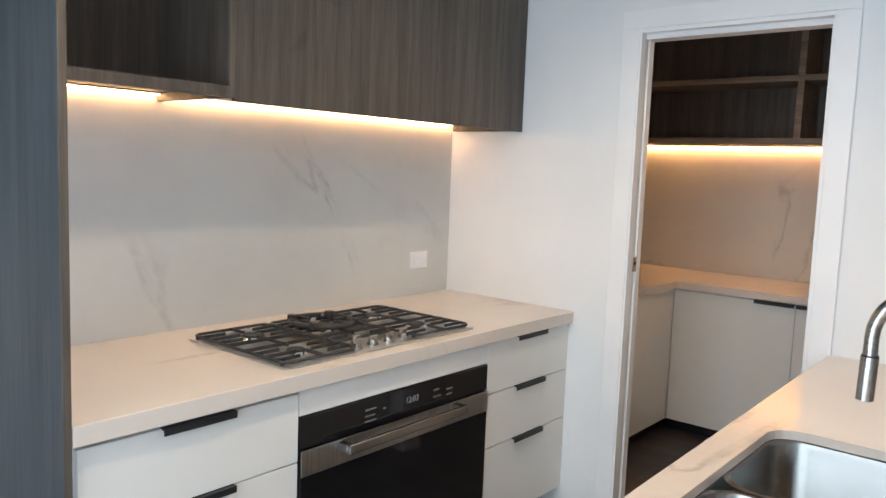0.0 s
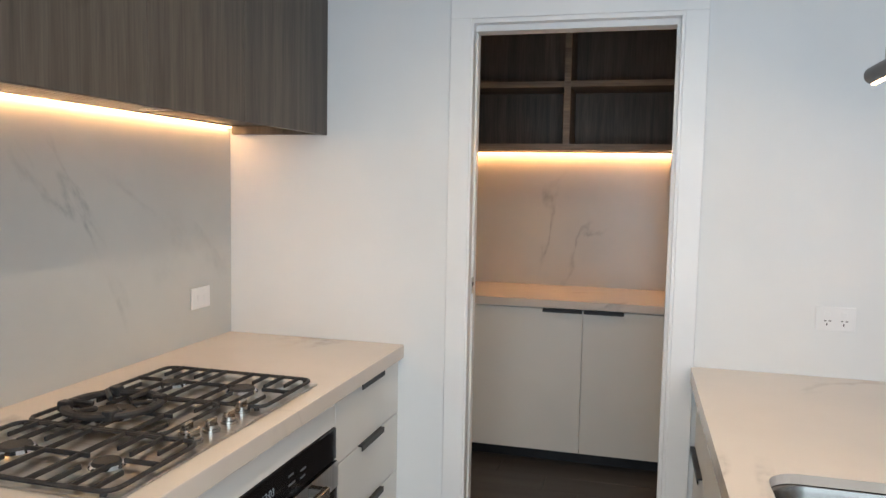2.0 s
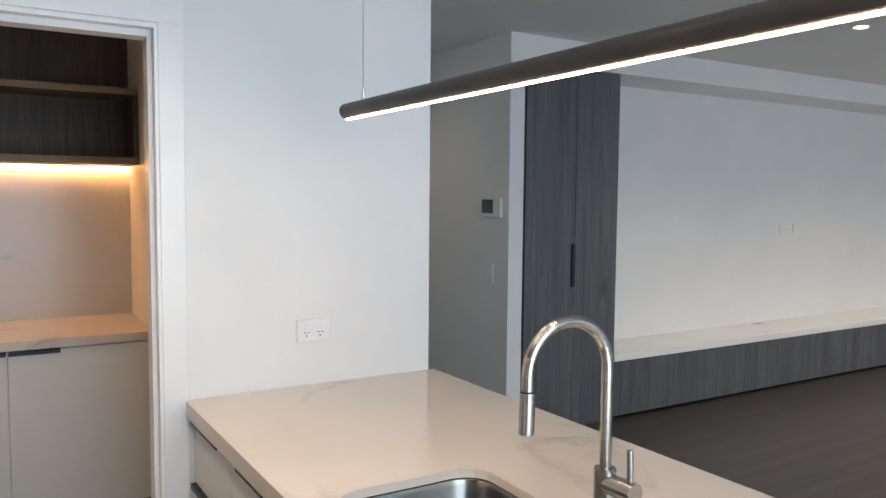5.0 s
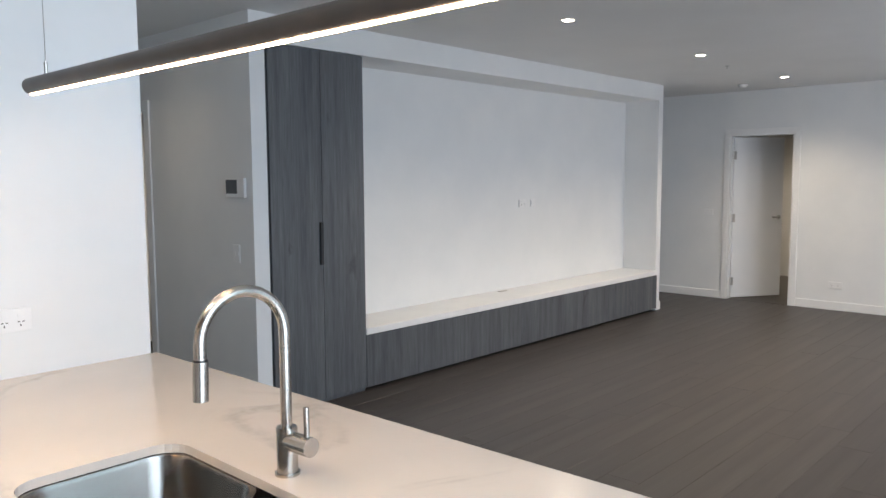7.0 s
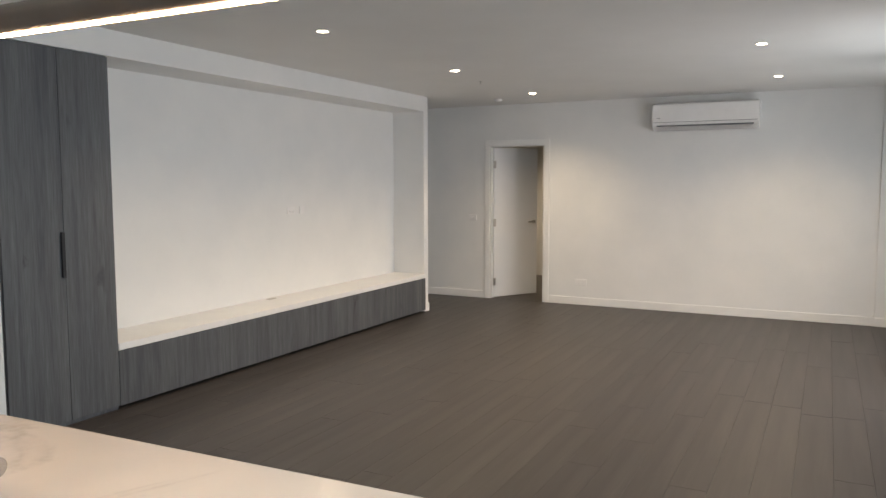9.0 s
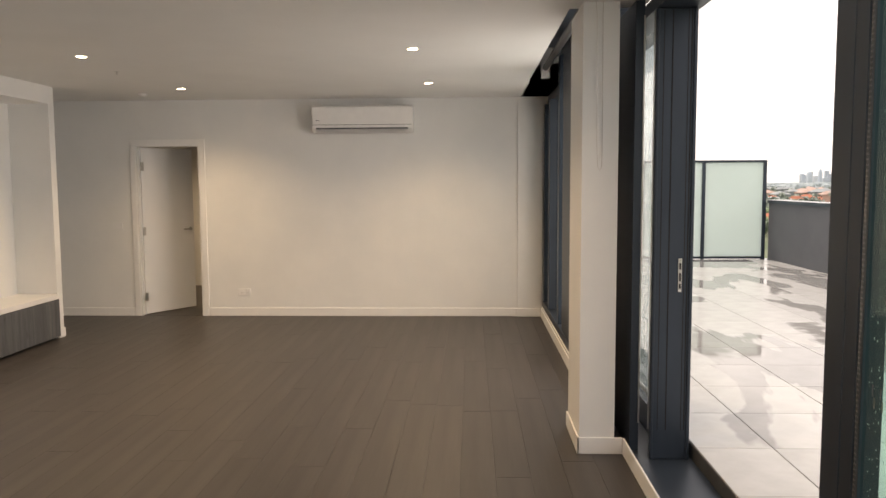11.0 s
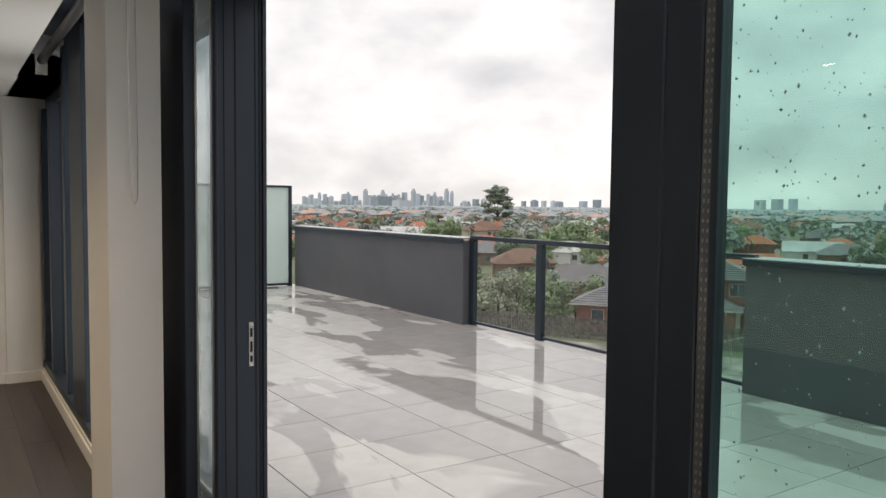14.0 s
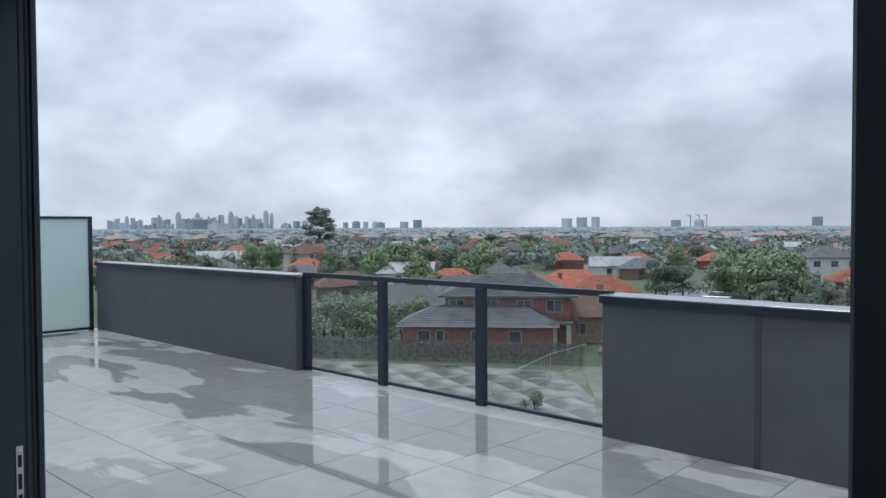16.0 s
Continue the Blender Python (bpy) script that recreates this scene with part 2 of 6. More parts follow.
OVENGLASS = two_tone("black_glass", (0.006, 0.006, 0.007), (0.01, 0.01, 0.011), 2, 0.06)
FRAME = two_tone("dark_window_frame", (0.028, 0.040, 0.058), (0.040, 0.055, 0.076), 3, 0.38, 0.35, stretch=(1, 1, 0.2))
PLASTIC = two_tone("white_plastic", (0.78, 0.78, 0.78), (0.82, 0.82, 0.82), 6, 0.3)
GREYPL = two_tone("grey_screen", (0.10, 0.11, 0.12), (0.14, 0.15, 0.16), 6, 0.15)
DARKGAP = two_tone("dark_gap", (0.012, 0.012, 0.012), (0.02, 0.02, 0.02), 6, 0.8)
PLANK = wood("grey_brown_oak_floor", (0.035, 0.031, 0.029), (0.058, 0.051, 0.048), "x", 0.45, 0.5, vary=0.06, grain=0.08)
LED = glowing("warm_led", (1.0, 0.52, 0.20), 17.0)
LEDP = glowing("pantry_led", (1.0, 0.45, 0.14), 28.0)
LEDW = glowing("pendant_led", (1.0, 0.60, 0.32), 29.0)
DOWN = glowing("downlight_lens", (1.0, 0.80, 0.55), 18.0)
CLOCK, n_c, l_c, b_c = material("clock_digits", 0.5, 0.0, (0.08, 0.09, 0.1))
b_c.inputs["Emission Color"].default_value, b_c.inputs["Emission Strength"].default_value = (0.75, 0.85, 0.9, 1), 0.07
GLASS = clear_glass("clear_glass", (0.93, 0.95, 0.94))
TINT = clear_glass("green_tinted_glass", (0.68, 0.88, 0.83))
SMOKE = clear_glass("smoky_glass", (0.60, 0.66, 0.67))
RAILGLASS = clear_glass("railing_glass", (0.985, 0.995, 0.99), 0.04)
DROP, n_d, l_d, b_d = material("rain_drop", 0.12, 0.0, (0.92, 0.95, 0.95))
b_d.inputs["Transmission Weight"].default_value, b_d.inputs["IOR"].default_value = 0.4, 1.33
FROST, n_f, l_f, b_f = material("frosted_glass", 0.45, 0.0, (0.72, 0.83, 0.81))
f_mix, f_tr, f_out = n_f.new("ShaderNodeMixShader"), n_f.new("ShaderNodeBsdfTranslucent"), n_f["Material Output"]
f_mix.inputs[0].default_value = 0.62
f_tr.inputs["Color"].default_value = (0.90, 0.97, 0.955, 1)
f_ra, f_no = noise_ramp(n_f, l_f, 1.2, [(0.3, (0.68, 0.79, 0.77)), (0.7, (0.76, 0.86, 0.84))])
l_f.new(f_ra.outputs["Color"], b_f.inputs["Base Color"])
l_f.new(b_f.outputs["BSDF"], f_mix.inputs[1])
l_f.new(f_tr.outputs["BSDF"], f_mix.inputs[2])
l_f.new(f_mix.outputs["Shader"], f_out.inputs["Surface"])
GREYW = two_tone("parapet_render", (0.102, 0.106, 0.118), (0.118, 0.122, 0.135), 1.6, 0.7, bumpy=0.12)
CAP = two_tone("parapet_capping", (0.34, 0.35, 0.37), (0.46, 0.47, 0.49), 4, 0.2, 0.5)
JOINT = two_tone("joint_sealant", (0.066, 0.069, 0.078), (0.082, 0.085, 0.094), 4, 0.7)


def wet_tile():
    m, n, l, b = material("wet_porcelain_tile", 0.4)
    ra, no = noise_ramp(n, l, 5, [(0.35, (0.455, 0.455, 0.45)), (0.65, (0.515, 0.515, 0.51))], 5)
    tc, mp, pu = n.new("ShaderNodeTexCoord"), n.new("ShaderNodeMapping"), n.new("ShaderNodeTexNoise")
    geo = n.new("ShaderNodeNewGeometry")
    mp.inputs["Scale"].default_value = (0.55, 1.3, 0.2)
    pu.inputs["Scale"].default_value, pu.inputs["Detail"].default_value, pu.inputs["Distortion"].default_value = 0.85, 4, 0.5
    l.new(geo.outputs["Position"], mp.inputs["Vector"])
    l.new(mp.outputs["Vector"], pu.inputs["Vector"])
    puddle = n.new("ShaderNodeValToRGB")
    puddle.color_ramp.elements[0].position, puddle.color_ramp.elements[1].position = 0.49, 0.515
    sep, slope, low, jit, add = n.new("ShaderNodeSeparateXYZ"), n.new("ShaderNodeMapRange"), n.new("ShaderNodeMath"), n.new("ShaderNodeMath"), n.new("ShaderNodeMath")
    oi = n.new("ShaderNodeObjectInfo")
    l.new(geo.outputs["Position"], sep.inputs["Vector"])
    slope.inputs["From Min"].default_value, slope.inputs["From Max"].default_value = -5.2, -8.4
    slope.inputs["To Min"].default_value, slope.inputs["To Max"].default_value = -0.05, 0.055
    l.new(sep.outputs["Y"], slope.inputs["Value"])
    jit.operation, low.operation, add.operation = "MULTIPLY_ADD", "ADD", "ADD"
    jit.inputs[1].default_value, jit.inputs[2].default_value = 0.07, -0.035
    l.new(oi.outputs["Random"], jit.inputs[0])
    l.new(slope.outputs["Result"], low.inputs[0])
    l.new(jit.outputs[0], low.inputs[1])
    l.new(low.outputs[0], add.inputs[0])
    l.new(pu.outputs["Fac"], add.inputs[1])
    l.new(add.outputs[0], puddle.inputs["Fac"])
    mx = n.new("ShaderNodeMixRGB")
    mx.blend_type = "MULTIPLY"
    mx.inputs[2].default_value = (0.62, 0.61, 0.61, 1)
    l.new(puddle.outputs["Color"], mx.inputs[0])
    hs, mr = n.new("ShaderNodeHueSaturation"), n.new("ShaderNodeMapRange")
    mr.inputs["To Min"].default_value, mr.inputs["To Max"].default_value = 0.95, 1.05
    l.new(oi.outputs["Random"], mr.inputs["Value"])
    l.new(mr.outputs["Result"], hs.inputs["Value"])
    l.new(ra.outputs["Color"], hs.inputs["Color"])
    l.new(hs.outputs["Color"], mx.inputs[1])
    l.new(mx.outputs["Color"], b.inputs["Base Color"])
    rr = n.new("ShaderNodeMapRange")
    rr.inputs["To Min"].default_value, rr.inputs["To Max"].default_value = 0.26, 0.03
    l.new(puddle.outputs["Color"], rr.inputs["Value"])
    l.new(rr.outputs["Result"], b.inputs["Roughness"])
    b.inputs["IOR"].default_value = 1.5
    return m


TILE = wet_tile()
GROUT = two_tone("dark_grout", (0.05, 0.05, 0.05), (0.08, 0.08, 0.08), 6, 0.6)


# ---- mesh helpers ----
def box(bm, x0, x1, y0, y1, z0, z1, bevel=0.0, seg=1):
    m = Matrix.Translation(((x0 + x1) / 2, (y0 + y1) / 2, (z0 + z1) / 2)) @ Matrix.Diagonal((abs(x1 - x0), abs(y1 - y0), abs(z1 - z0), 1))
    r = bmesh.ops.create_cube(bm, size=1, matrix=m)
    if bevel:
        edges = {e for v in r["verts"] for e in v.link_edges}
        bmesh.ops.bevel(bm, geom=list(edges), offset=bevel, segments=seg, affect="EDGES", profile=0.5)
    return bm


def cyl(bm, a, c, r, seg=20, r2=None):
    a, c = Vector(a), Vector(c)
    d = c - a
    m = Matrix.Translation((a + c) / 2) @ d.to_track_quat("Z", "Y").to_matrix().to_4x4()
    bmesh.ops.create_cone(bm, cap_ends=True, segments=seg, radius1=r, radius2=r if r2 is None else r2, depth=d.length, matrix=m)
    return bm


def sweep(bm, pts, r, seg=12, closed=False):
    """A round rod along a line of points."""
    pts = [Vector(p) for p in pts]
    rings, up = [], None
    for i, p in enumerate(pts):
        if closed:
            d = pts[(i + 1) % len(pts)] - pts[i - 1]
        else:
            d = pts[min(i + 1, len(pts) - 1)] - pts[max(i - 1, 0)]
        d.normalize()
        if up is None:
            up = d.orthogonal().normalized()
        side = (up - d * up.dot(d)).normalized()
        up = side
        other = d.cross(side)
        rings.append([bm.verts.new(p + r * (math.cos(2 * math.pi * k / seg) * side + math.sin(2 * math.pi * k / seg) * other)) for k in range(seg)])
    pairs = list(zip(rings, rings[1:])) + ([(rings[-1], rings[0])] if closed else [])
    for a, c in pairs:
        for k in range(seg):
            bm.faces.new((a[k], a[(k + 1) % seg], c[(k + 1) % seg], c[k]))
    if not closed:
        bm.faces.new(rings[0][::-1])
        bm.faces.new(rings[-1])
    return bm


def rounded(x0, x1, y0, y1, r, seg=6):
    """Corner-rounded rectangle as a list of (x, y), anticlockwise."""
    out = []
    for cx, cy, a0 in ((x1 - r, y1 - r, 0), (x0 + r, y1 - r, 90), (x0 + r, y0 + r, 180), (x1 - r, y0 + r, 270)):
        for k in range(seg + 1):
            a = radians(a0 + 90 * k / seg)
            out.append((cx + r * math.cos(a), cy + r * math.sin(a)))
    return out


def loop_at(bm, pts, z):
    return [bm.verts.new((x, y, z)) for x, y in pts]


def skin(bm, a, c):
    for i in range(len(a)):
        j = (i + 1) % len(a)
        bm.faces.new((a[i], a[j], c[j], c[i]))


def finish(name, bm, mat, smooth=False):
    me = bpy.data.meshes.new(name)
    bmesh.ops.recalc_face_normals(bm, faces=bm.faces)
    if smooth:
        for f in bm.faces:
            f.smooth = True
        for e in bm.edges:
            if len(e.link_faces) == 2 and e.calc_face_angle(0) > 0.7:
                e.smooth = False
    bm.to_mesh(me)
    bm.free()
    for k in (mat if isinstance(mat, (list, tuple)) else [mat]):
        me.materials.append(k)
    return me


def thing(name, base, label, category, group="", kind=""):
    """An Empty at the base of a thing, whose parts are built in world places."""
    o = new(name)
    o.empty_display_size = 0.1
    o.location = base
    bpy.context.view_layer.update()
    return tagged(o, label, category, group, kind)


def part(name, bm, mat, parent, label="", smooth=False, kind=""):
    o = new(name, finish(name, bm, mat, smooth))
    o.parent = parent
    if parent.type == "EMPTY":
        o.location = -parent.location
    return tagged(o, label, kind=kind)


def solid(name, bm, mat, label="", category="", kind="structure", smooth=False):
    """A top-level mesh."""
    return tagged(new(name, finish(name, bm, mat, smooth)), label, category, kind=kind)


def B(x0, x1, y0, y1, z0, z1, bevel=0.0, seg=1):
    return box(bmesh.new(), x0, x1, y0, y1, z0, z1, bevel, seg)


def C(a, c, r, seg=20, r2=None):
    return cyl(bmesh.new(), a, c, r, seg, r2)

H = 2.575

# ---- structure: floor, walls, ceiling ----
floor = solid("floor", B(-0.12, 14.0, -3.86, 4.3, -0.3, -0.008), DARKGAP, "grey-brown oak plank floor of the apartment", "floor")
wall = B(-0.12, 0, -3.86, 2.1, 0, H)
solid("wall_west", wall, WALL, "painted white plaster wall behind the kitchen bench", "wall")
bm = bmesh.new()
box(bm, 0, 0.976, 0, 0.1, 0, H)
box(bm, 1.695, 2.665, 0, 0.1, 0, H)
box(bm, 0.976, 1.695, 0, 0.1, 2.083, H)
solid("wall_pantry", bm, WALL, "white plaster wall with the pantry doorway in it", "wall")
bm = bmesh.new()
box(bm, 0, 2.565, 1.985, 2.1, 0, H)
box(bm, 1.905, 2.0, 0.1, 1.985, 0, H)
solid("wall_pantry_back", bm, WALL, "white plaster walls inside the walk-in pantry", "wall")
solid("wall_hall_west", B(2.565, 2.665, 0.1, 4.2, 0, H), WALL, "white plaster wall along the hallway", "wall")
bm = bmesh.new()
box(bm, 4.03, 4.14, 1.38, 2.76, 0, H)
box(bm, 4.03, 4.14, 3.56, 4.2, 0, H)
box(bm, 4.03, 4.14, 2.76, 3.56, 2.05, H)
solid("wall_hall_east", bm, WALL, "plaster wall along the unlit hallway, ending beside the joinery", "wall")
bm = bmesh.new()
box(bm, 2.565, 7.0, 4.2, 4.3, 0, H)
box(bm, 6.9, 7.0, 1.92, 4.2, 0, H)
solid("wall_north", bm, WALL, "plaster walls closing the hallway and the room off it", "wall")
solid("wall_niche", B(4.14, 9.40, 1.82, 1.92, 0, H), WALL, "white plaster back wall of the television niche", "wall")
bm = bmesh.new()
box(bm, 9.40, 9.50, 1.40, 2.7, 0, H)
box(bm, 9.50, 10.754, 2.6, 2.7, 0, H)
solid("wall_nib", bm, WALL, "white plaster nib wall that ends the television niche", "wall")
solid("wall_bulkhead", B(4.14, 9.40, 1.385, 1.82, 2.40, H), WALL, "white plaster bulkhead over the joinery and niche", "bulkhead")
bm = bmesh.new()
box(bm, 10.754, 10.87, -3.86, 0.355, 0, H)
box(bm, 10.754, 10.87, 1.125, 2.7, 0, H)
box(bm, 10.754, 10.87, 0.355, 1.125, 2.05, H)
box(bm, 10.728, 10.754, -3.70, -3.414, 0, H)
solid("wall_east", bm, WALL, "white plaster wall with the bedroom doorway and air conditioner", "wall")
bm = bmesh.new()
box(bm, 10.87, 13.6, -0.9, -0.8, 0, H)
box(bm, 10.87, 13.6, 2.6, 2.7, 0, H)
box(bm, 13.5, 13.6, -0.8, 2.6, 0, H)
solid("wall_bedroom", bm, WALL, "plaster walls of the bedroom behind the open door", "wall")
bm = bmesh.new()
box(bm, 6.137, 6.64, -3.70, -3.497, 0, H)
solid("wall_column", bm, WALL, "white plaster column between the sliding door and window", "column")
bm = bmesh.new()
box(bm, 6.64, 10.728, -3.86, -3.70, 0, 0.12)
box(bm, -0.12, 0.85, -4.0, -3.76, 0, H)
box(bm, 10.728, 17.2, -4.2, -3.86, -0.3, 3.0)
box(bm, 9.42, 10.728, -3.86, -3.45, 2.575, 3.0)
solid("wall_south", bm, WALL, "plaster upstand and wall ends along the window side", "wall")

bm = bmesh.new()
box(bm, -0.12, 14.0, -3.44, 4.3, H, 2.75)
box(bm, -0.12, 6.3, -3.86, -3.44, H, 2.75)
box(bm, 9.42, 10.9, -3.86, -3.44, H, 2.75)
solid("ceiling", bm, CEIL, "flat white painted plasterboard ceiling", "ceiling")
bm = bmesh.new()
box(bm, 6.3, 9.42, -3.9, -3.44, 2.9, 2.96)
box(bm, 6.3, 9.42, -3.438, -3.42, 2.752, 2.9)
box(bm, 6.28, 6.3, -3.9, -3.44, 2.752, 2.9)
solid("blind_recess", bm, FRAME, "dark recess in the ceiling for a roller blind", "recess")


def skirting(name, boxes):
    bm = bmesh.new()
    for x0, x1, y0, y1 in boxes:
        box(bm, x0, x1, y0, y1, 0, 0.098, 0.003)
    solid(name, bm, TRIM, "white painted timber skirting board along the wall", "skirting")


skirting("baseboard_east", [(10.742, 10.753, -3.413, 0.285), (10.742, 10.753, 1.195, 2.6), (10.715, 10.727, -3.70, -3.40)])
skirting("baseboard_nib", [(9.394, 9.512, 1.388, 1.399), (9.501, 9.512, 1.40, 2.6)])
skirting("baseboard_column", [(6.125, 6.136, -3.745, -3.485), (6.125, 6.652, -3.4965, -3.485)])
skirting("baseboard_window", [(6.641, 10.727, -3.699, -3.687), (6.641, 6.652, -3.70, -3.50)])
skirting("baseboard_door", [(5.0, 6.124, -3.757, -3.745)])
skirting("baseboard_hall", [(4.018, 4.029, 1.38, 2.70)])


def architrave(name, axis, a0, a1, top, face, side, wide=0.08, foot=0.0):
    """Three boards round an opening: axis 'x' runs along x on a wall face y=face, axis 'y' along y on x=face; side: which way they stand proud."""
    t = thing(name, ((a0 + a1) / 2, face, 0) if axis == "x" else (face, (a0 + a1) / 2, 0), "white painted door frame with flat architraves", "door frame", kind="structure")
    d0, d1 = sorted((face, face + side * 0.014))
    for nm, p0, p1, z0, z1 in (("jamb_board", a0 - wide, a0, foot, top), ("jamb_board", a1, a1 + wide, foot, top), ("head_board", a0 - wide, a1 + wide, top, top + wide)):
        part(nm, B(p0, p1, d0, d1, z0, z1, 0.002) if axis == "x" else B(d0, d1, p0, p1, z0, z1, 0.002), TRIM, t)
    return t


door_1 = architrave("door_1", "x", 0.976, 1.695, 2.083, -0.001, -1, 0.076)
bm = bmesh.new()
box(bm, 0.976, 0.984, -0.012, 0.03, 0, 2.082)
box(bm, 0.976, 0.984, 0.066, 0.104, 0, 2.082)
part("jamb_lining", bm, TRIM, door_1)
bm = bmesh.new()
box(bm, 1.685, 1.695, -0.012, 0.03, 0, 2.082)
box(bm, 1.672, 1.695, 0.031, 0.104, 0, 2.082)
part("jamb_lining", bm, TRIM, door_1)
bm = bmesh.new()
box(bm, 0.984, 1.685, -0.012, 0.028, 2.067, 2.082)
box(bm, 0.984, 1.672, 0.029, 0.104, 2.046, 2.082)
part("head_lining", bm, TRIM, door_1)
strike = part("strike_plate", B(0.984, 0.987, 0.034, 0.062, 1.10, 1.16, 0.001), STEEL, door_1, "small steel strike plate with a dark keyhole")
part("keyhole", C((0.9865, 0.048, 1.135), (0.9885, 0.048, 1.135), 0.008, 12), DARKGAP, strike)

door_2 = architrave("door_2", "y", 0.355, 1.125, 2.05, 10.753, -1, 0.066)
for y0, y1, z0, z1 in ((0.355, 0.373, 0, 2.03), (1.107, 1.125, 0, 2.03), (0.355, 1.125, 2.031, 2.05)):
    part("jamb_lining", B(10.745, 10.872, y0, y1, z0, z1), TRIM, door_2)
leaf = thing("bedroom_door", (10.815, 1.105, 0), "white flush bedroom door standing half open", "door")
leaf.rotation_euler = (0, 0, radians(58))
lf = new("door_leaf", finish("door_leaf", B(-0.019, 0.019, -0.735, 0.0, 0.012, 2.025, 0.002), DOORP))
lf.parent = leaf
for z in (0.22, 1.02, 1.80):
    bm = cyl(bmesh.new(), (-0.024, 0.004, z - 0.05), (-0.024, 0.004, z + 0.05), 0.007, 10)
    box(bm, -0.0225, -0.0195, -0.035, 0.0, z - 0.05, z + 0.05)
    hg = new("hinge", finish("hinge", bm, STEEL))
    hg.parent = leaf
for s in (-1, 1):
    bm = cyl(bmesh.new(), (s * 0.020, -0.675, 1.02), (s * 0.028, -0.675, 1.02), 0.026, 18)
    cyl(bm, (s * 0.028, -0.675, 1.02), (s * 0.055, -0.675, 1.02), 0.009, 12)
    box(bm, s * 0.046, s * 0.060, -0.682, -0.555, 1.012, 1.030, 0.004)
    hd = new("lever_handle", finish("lever_handle", bm, CHROME))
    hd.parent = leaf
    tagged(hd, "polished chrome lever handle on a round rose")

door_3 = architrave("door_3", "y", 2.76, 3.56, 2.05, 4.029, -1, 0.07)
for y0, y1 in ((2.76, 2.778), (3.542, 3.56)):
    part("jamb_lining", B(4.02, 4.15, y0, y1, 0, 2.05), TRIM, door_3)


# ---- kitchen bench run ----
def pull(parent, x0, x1, y0, y1, z, out):
    """Black finger pull: a flat lip over the front's top edge with a down-turned nose; out: 'x+', 'x-' or 'y-'."""
    bm = bmesh.new()
    t = 0.022
    if out == "x+":
        box(bm, x0, x0 + t, y0, y1, z - 0.002, z + 0.003)
        box(bm, x0 + t - 0.004, x0 + t, y0, y1, z - 0.016, z - 0.002, 0.001)
    elif out == "x-":
        box(bm, x0 - t, x0, y0, y1, z - 0.002, z + 0.003)
        box(bm, x0 - t, x0 - t + 0.004, y0, y1, z - 0.016, z - 0.002, 0.001)
    else:
        box(bm, x0, x1, y0 - t, y0, z - 0.002, z + 0.003)
        box(bm, x0, x1, y0 - t, y0 - t + 0.004, z - 0.016, z - 0.002, 0.001)
    part("handle", bm, BLACK, parent, "matt black finger-pull handle")


def drawer_unit(y0, y1, joints, hy0, hy1):
    t = thing("drawer_unit", (0.35, (y0 + y1) / 2, 0), "satin white kitchen drawer unit with black finger pulls", "cabinet", "bench cabinets")
    part("body", B(0.002, 0.699, y0, y1, 0.1, 0.849), CAB, t)
    part("kickboard", B(0.60, 0.62, y0, y1, 0, 0.1), BLACK, t, "black recessed kickboard")
    for z1, z0 in zip(joints, joints[1:]):
        f = part("drawer_front", B(0.701, 0.72, y0 + 0.0015, y1 - 0.0015, z0 + 0.002, z1 - 0.002, 0.0012), CAB, t)
        pull(f, 0.712, 0, hy0, hy1, z1 - 0.002, "x+")
    return t


drawer_unit(-2.138, -1.503, (0.838, 0.632, 0.424, 0.1), -1.931, -1.721)
drawer_unit(-0.593, -0.012, (0.846, 0.641, 0.424, 0.1), -0.402, -0.191)
solid("scribe_filler", B(0.60, 0.718, -0.0115, -0.001, 0.1, 0.849), CAB, "narrow white filler strip between drawers and wall", "filler", "")

housing = thing("oven_housing", (0.35, -1.05, 0), "satin white cabinet carcass around the built-in oven", "cabinet", "bench cabinets")
part("panel", B(0.70, 0.72, -1.501, -0.595, 0.768, 0.846, 0.001), CAB, housing)
part("body", B(0.002, 0.12, -1.501, -0.595, 0.1, 0.849), CAB, housing)
part("panel", B(0.12, 0.699, -1.501, -0.595, 0.1, 0.14), CAB, housing)
part("kickboard", B(0.60, 0.62, -1.501, -0.595, 0, 0.1), BLACK, housing, "black recessed kickboard")

oven = thing("oven", (0.5, -1.05, 0.14), "wide black glass built-in oven with a steel bar handle", "oven")
part("body", B(0.14, 0.70, -1.49, -0.605, 0.142, 0.755), STEEL, oven)
panel = part("control_panel", B(0.701, 0.724, -1.500, -0.596, 0.668, 0.764, 0.002), OVENGLASS, oven, "black glass control panel with touch symbols")
od = part("door", B(0.701, 0.728, -1.500, -0.596, 0.15, 0.664, 0.002), OVENGLASS, oven, "black glass oven door")
part("trim", B(0.7285, 0.731, -1.500, -0.596, 0.585, 0.663, 0.0008), STEEL, od, "brushed steel band across the door")
bm = bmesh.new()
box(bm, 0.772, 0.788, -1.36, -0.785, 0.632, 0.662, 0.003)
box(bm, 0.731, 0.774, -1.36, -1.335, 0.634, 0.660, 0.002)
box(bm, 0.731, 0.774, -0.81, -0.785, 0.634, 0.660, 0.002)
part("handle", bm, NICKEL, od, "square brushed steel bar handle")
clock = bpy.data.curves.new("clock_digits", "FONT")
clock.body, clock.size, clock.extrude, clock.align_x = "12:03", 0.03, 0.0003, "CENTER"
ct = new("clock_digits", clock)
ct.data.materials.append(CLOCK)
ct.matrix_world = Matrix.Translation((0.7246, -1.02, 0.71)) @ Euler((radians(90), 0, radians(90))).to_matrix().to_4x4()
ct.parent = panel
ct.matrix_parent_inverse = Matrix.Translation((0.5, -1.05, 0.14)).inverted() @ Matrix.Translation((0.5, -1.05, 0.14))
